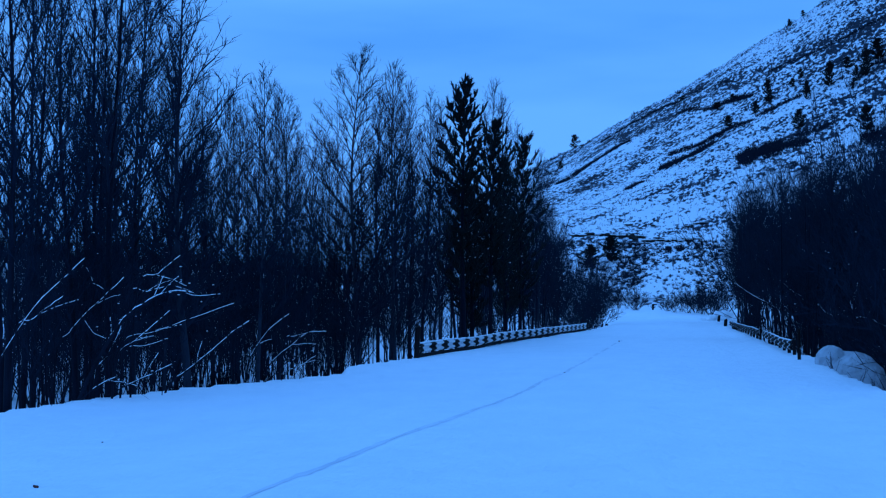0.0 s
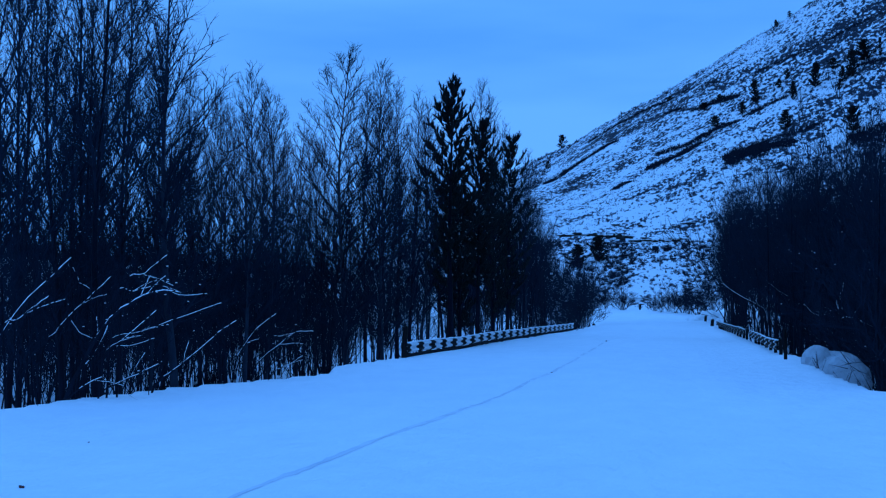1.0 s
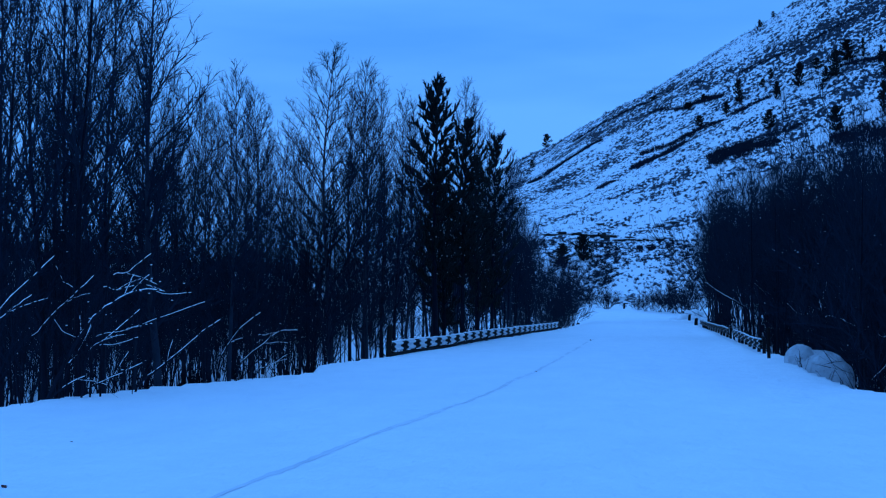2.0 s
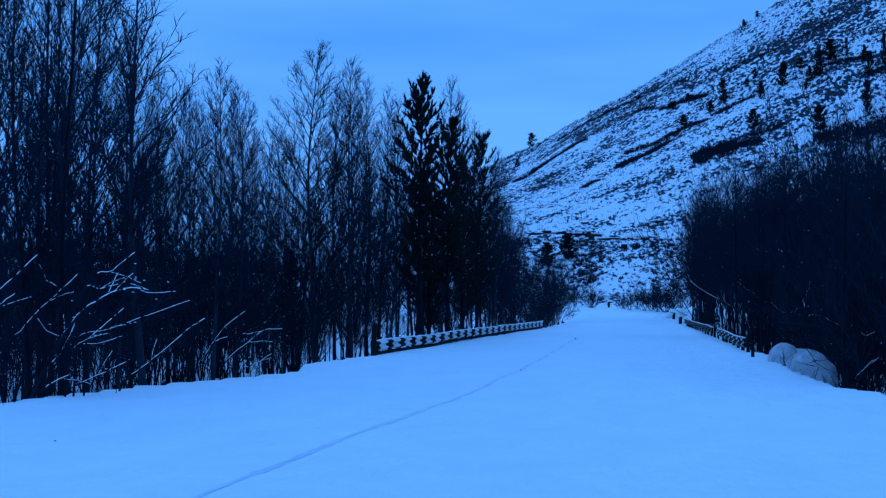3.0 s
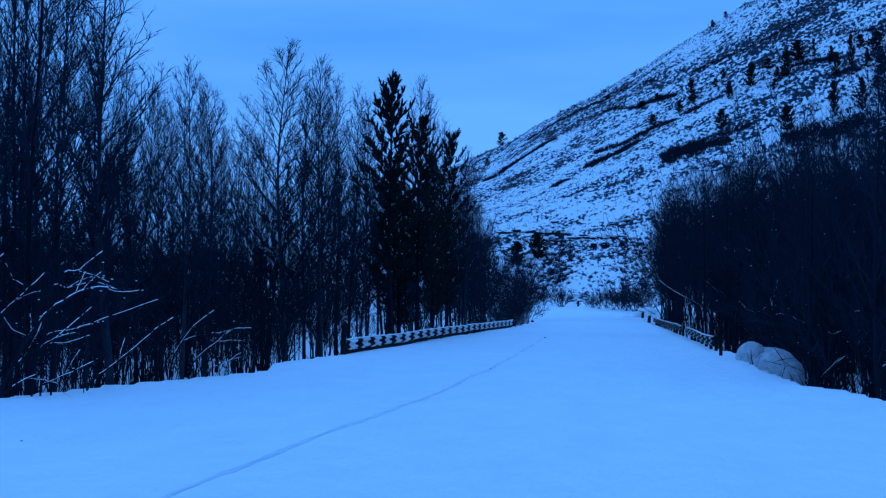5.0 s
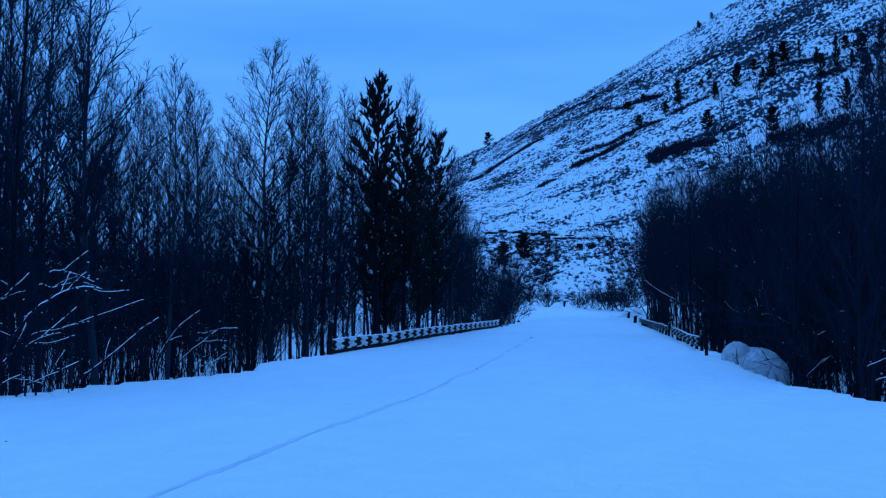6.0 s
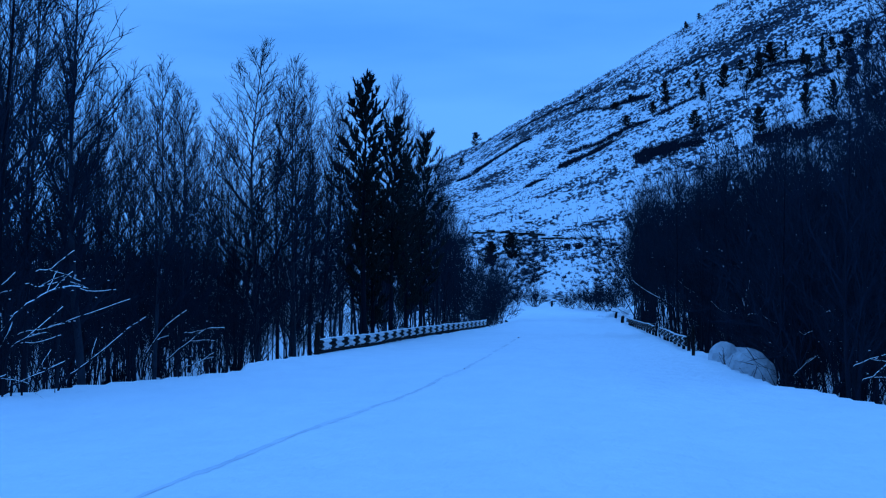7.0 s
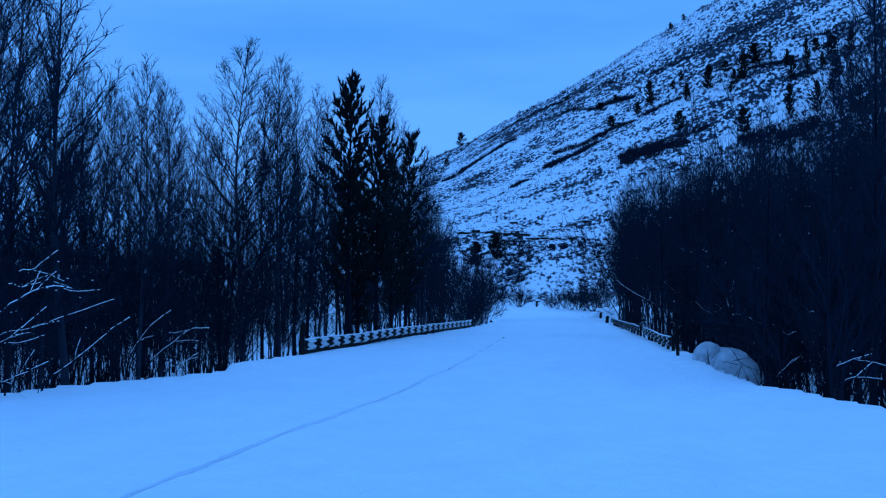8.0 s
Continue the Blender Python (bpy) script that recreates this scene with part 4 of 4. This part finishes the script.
# ---------------------------------------------------------------- snow-laden saplings, boulder, litter
def leaning_stem(bearing, far, line, thick, forks, seed):
    """A stem bent along a line of (across, height), with a broken ridge of snow along its upper side."""
    rr = random.Random(seed)
    root = new("leaning_sapling")
    p = on_ground(bearing, far, 0.1)
    root.matrix_basis = pose(p.x, p.y, p.z, 0, 0, -bearing)
    knots = [Vector((a, rr.uniform(-0.1, 0.1), h - p.z)) for a, h in line]
    knots = [Vector((knots[0].x - 0.3 * (knots[1].x - knots[0].x), 0.05, 0.0))] * (knots[0].z > 0.25) + knots

    def run(name, ends, r, twigs, bare):
        wood, fine, white, pts = Geo(), Geo(), Geo(), []
        for i in range(len(ends) - 1):
            a, e = ends[i], ends[i + 1]
            before, after = ends[max(0, i - 1)], ends[min(len(ends) - 1, i + 2)]
            for k in range(4):
                t = k / 4
                q = a.lerp(e, t) + ((e - before) * t * (1 - t) ** 2 - (after - a) * t * t * (1 - t)) * 0.5 - (e - a) * (t * (1 - t) ** 2 - t * t * (1 - t)) * 1.0
                pts.append(q + Vector((rr.uniform(-1, 1), rr.uniform(-1, 1), rr.uniform(-1, 1))) * 0.008)
        pts.append(ends[-1])
        n = len(pts) - 1
        wood.tube(pts, [r * (1 - 0.75 * i / n) for i in range(n + 1)], 6, False)
        for k in range(twigs):
            q, d = along(pts, rr.uniform(0.25, 1.0))
            e = (turned(d, rr.uniform(20, 60), rr.uniform(0, 360)) + UP * 0.35).normalized()
            q2 = q + e * rr.uniform(0.15, 0.6)
            fine.spike(q, q2, 0.006)
            if rr.random() < 0.15:
                white.lump(q.lerp(q2, 0.7) + UP * 0.008, (0.025, 0.008, 0.008), rr, 0.2, 3, 5, 0.2, math.atan2(e.y, e.x))
        keep, steps = [], n * 6
        for i in range(int(bare * steps), steps + 1):
            q, d = along(pts, i / steps)
            if rr.random() < 0.93 and i < steps:
                keep.append(q + UP * (r * (1 - 0.7 * i / steps) + 0.003))
            else:
                if len(keep) > 1:
                    white.tube(keep, [0.004] + [rr.uniform(0.5, 1.0) * min(0.013, 0.005 + r * 0.26) for _ in keep[1:-1]] + [0.004], 6)
                keep = []
        stem = part(name, wood, BARK, root)
        if twigs:
            tagged(part("twig_spray", fine, TWIG, stem), kind="stuff")
        tagged(part("snow_ridge", white, SNOW_CAP, stem, "ridge of snow along the upper side", smooth=True), kind="stuff")
        return pts

    main = run("stem", knots, thick, 9, 0.3 if len(line) > 3 else 0.45)
    for k in range((forks + 1) // 2):
        q, d = along(main, rr.uniform(0.45, 0.8))
        e = (turned(d, rr.uniform(25, 45), rr.uniform(0, 360)) + UP * 0.05).normalized() * rr.uniform(0.3, 0.7)
        run("fork", [q, q + e * 0.5 + UP * 0.02, q + e], thick * 0.4, 3, 0.1)
    return tagged(root, "thin leaning sapling with snow along its stem", "sapling", "snow-laden saplings")


STEMS_A = [
    (-32.99, 20.5, ((0.0, -0.2), (0.39, 0.54), (0.71, 1.15), (1.11, 1.7), (1.77, 2.38)), 0.026, 2),
    (-31.00, 20.5, ((0.0, 1.15), (0.23, 1.36), (0.44, 1.54), (0.71, 1.75)), 0.014, 1),
    (-28.32, 21.0, ((0.0, 0.01), (0.23, 0.54), (0.62, 1.25), (1.01, 1.61), (1.48, 1.83), (1.85, 1.81)), 0.036, 3),
    (-27.51, 21.1, ((0.0, 0.53), (0.16, 0.75), (0.31, 1.06), (0.39, 1.33)), 0.020, 1),
    (-26.21, 21.2, ((0.0, 1.73), (0.33, 1.83), (0.74, 1.96)), 0.018, 1),
    (-25.79, 21.4, ((0.0, 1.88), (0.34, 2.14), (0.72, 2.46)), 0.018, 1),
    (-26.63, 21.0, ((0.0, 0.76), (0.29, 1.01), (0.49, 1.19), (0.85, 1.52)), 0.018, 1),
]
STEMS_B = [
    (-29.27, 21.8, ((0.0, 0.79), (0.2, 1.13), (0.47, 1.46), (0.75, 1.73), (1.12, 2.11)), 0.018, 2),
    (-28.19, 21.6, ((0.0, 1.25), (0.17, 1.14), (0.4, 1.03)), 0.008, 0),
    (-28.17, 21.6, ((0.0, 2.1), (0.17, 1.98), (0.34, 1.88)), 0.008, 0),
    (-24.31, 22.5, ((0.0, 0.19), (0.31, 0.43), (0.74, 0.78), (1.09, 1.1), (1.42, 1.32)), 0.022, 2),
    (-28.27, 20.9, ((0.0, 0.02), (0.25, 0.26), (0.61, 0.42)), 0.016, 1),
    (-27.05, 21.2, ((0.0, 0.1), (0.36, 0.28), (0.71, 0.43), (1.12, 0.65)), 0.018, 1),
    (-26.46, 22.0, ((0.0, 0.95), (0.57, 1.14), (1.25, 1.39), (2.01, 1.66)), 0.009, 1),
]
STEMS_C = [
    (-26.38, 22.0, ((0.0, 0.8), (0.38, 0.9), (0.77, 1.02)), 0.008, 0),
    (-24.35, 22.0, ((0.0, 1.82), (0.39, 1.77), (0.9, 1.8)), 0.008, 1),
    (-20.74, 25.5, ((0.0, 0.45), (0.19, 0.79), (0.43, 1.11), (0.83, 1.43)), 0.020, 2),
    (-19.96, 26.0, ((0.0, 0.13), (0.09, 0.36), (0.44, 0.68), (0.88, 1.01), (1.28, 1.04)), 0.018, 2),
    (-19.11, 26.0, ((0.0, 0.85), (0.2, 0.94), (0.46, 1.01)), 0.010, 0),
    (-19.05, 27.0, ((0.0, 0.13), (0.31, 0.27), (0.67, 0.5)), 0.012, 1),
]
STEMS_D = [
    (3.70, 52.0, ((0.0, 1.2), (-0.35, 1.61), (-1.05, 2.01), (-1.64, 2.44), (-1.76, 2.68)), 0.050, 2),
    (6.83, 37.0, ((0.0, 1.05), (0.03, 1.44), (-0.03, 1.69)), 0.018, 1),
    (6.83, 36.5, ((0.0, 1.03), (0.43, 1.24), (0.75, 1.06)), 0.014, 1),
    (8.84, 27.0, ((0.0, -0.14), (0.24, 0.22), (0.58, 0.49)), 0.016, 1),
    (11.40, 24.5, ((0.0, 0.2), (0.26, 0.47), (0.72, 0.64)), 0.018, 1),
    (11.71, 24.3, ((0.0, -0.03), (0.28, 0.22), (0.58, 0.49)), 0.018, 1),
]
STEMS_E = [
    (10.71, 30.0, ((0.0, 1.14), (-0.16, 1.37), (-0.25, 1.54)), 0.020, 0),
    (9.11, 31.0, ((0.0, 0.71), (0.2, 0.82), (0.4, 0.91)), 0.012, 0),
    (3.58, 56.0, ((0.0, 2.5), (0.75, 2.2), (1.12, 1.99)), 0.014, 0),
    (5.24, 46.0, ((0.0, 1.5), (0.4, 1.34), (0.75, 1.17)), 0.016, 0),
    (7.15, 38.0, ((0.0, 2.12), (-0.09, 1.86), (-0.26, 1.43)), 0.012, 0),
]
for k, row in enumerate((*STEMS_A, *STEMS_B, *STEMS_C, *STEMS_D, *STEMS_E)):
    leaning_stem(*row, 80 + k)


def snow_bank(bearing, far, size, seed):
    """A heap of ploughed snow at the road edge."""
    rr = random.Random(seed)
    g = Geo()
    for k in range(7):
        t = k / 6
        g.lump((size * (t - 0.5) * 2.2, rr.uniform(-0.4, 0.4), rr.uniform(-0.1, 0.05)), (size * rr.uniform(0.25, 0.5), size * 0.6, size * 0.42 * (0.5 + math.sin(math.pi * t)) * rr.uniform(0.8, 1.1)), rr, 0.15, 9, 14, 0.3)
    ob = single("snow_bank", g, SNOW, "heap of ploughed snow at the end of the rail", "snow bank", group="snow banks", smooth=True)
    p = on_ground(bearing, far)
    ob.matrix_basis = pose(p.x, p.y, p.z, 0, 0, -bearing)


snow_bank(1.3, 122, 1.7, 3)
snow_bank(-4.2, 108, 1.0, 5)


def boulder():
    rr = random.Random(4)
    root = new("boulder")
    p = on_ground(6.45, 33.5)
    root.matrix_basis = pose(p.x, p.y, 0.05, 0, 0, -10)
    stone, white = Geo(), Geo()
    forms = (((0.1, 0.1, -0.5), (0.9, 0.7, 0.78)), ((-0.3, 0, 0.0), (0.4, 0.42, 0.44)), ((0.52, 0.05, -0.55), (0.5, 0.5, 0.56)), ((0.2, -0.05, -0.16), (0.42, 0.44, 0.4)), ((-0.05, -0.1, -0.2), (0.4, 0.42, 0.4)))
    for c, s in forms:
        stone.lump(c, s, rr, 0.03, 14, 22)
        white.lump((c[0], c[1] + 0.02, c[2] + 0.05), (s[0] * 1.04, s[1] * 1.04, s[2] * 1.03), rr, 0.06, 14, 24, 0.75)
    part("stone", stone, STONE, root, smooth=True)
    part("snow_cap", white, SHADED_SNOW, root, "thin crust of snow, greyed for the shade of the thicket", smooth=True)
    return tagged(root, "snow-covered boulder below the road edge", "boulder")


boulder()


def weed(bearing, far, tall, seed, count=6):
    rr = random.Random(seed)
    g = Geo()
    for _ in range(count):
        d = turned(UP, rr.uniform(3, 35), rr.uniform(0, 360))
        pts = limb(rr, Vector((rr.uniform(-0.05, 0.05), rr.uniform(-0.05, 0.05), -0.05)), d, tall * rr.uniform(0.5, 1), 3, 0.02, 0.12)
        g.tube(pts, [0.005, 0.004, 0.0035, 0.0025], 4, False)
        for _ in range(4):
            q, e = along(pts, rr.uniform(0.4, 1.0))
            g.spike(q, q + turned(e, rr.uniform(20, 60), rr.uniform(0, 360)) * tall * 0.25, 0.004)
    ob = single("dry_weed", g, TWIG, "dry weed stalks sticking out of the snow", "weed", group="dry weeds at the road edge")
    p = on_ground(bearing, far)
    ob.matrix_basis = pose(p.x, p.y, p.z, 0, 0, seed * 50)


for k, (b, far, tall, n) in enumerate(((10.86, 18.6, 0.14, 2), (7.65, 25.6, 0.25, 4), (6.01, 31.5, 0.55, 4), (7.15, 28.5, 0.5, 4), (9.52, 22.8, 0.12, 3), (5.97, 32.4, 0.5, 4), (-29.32, 19.4, 0.2, 2))):
    weed(b, far, tall, k, n)


def litter(x, y, size, seed):
    rr = random.Random(seed)
    g = Geo()
    g.lump((0, 0, size * 0.35), (size, size * 0.6, size * 0.45), rr, 0.5, 4, 7)
    g.spike(Vector((size * 0.6, 0, size * 0.2)), Vector((size * 1.2, 0.01, size * 0.7)), size * 0.12)
    ob = single("dead_leaf", g, LEAF, "curled dark dead leaf lying on the snow", "leaf", group="litter on the snow")
    ob.matrix_basis = pose(x, y, ground_z(x, y), 0, 0, seed * 70)


for k, (x, y, s) in enumerate(((-5.7, 9.85, 0.028), (-3.36, 55.3, 0.06), (-3.05, 29.0, 0.025), (-6.9, 13.4, 0.012))):
    litter(x, y, s, k)
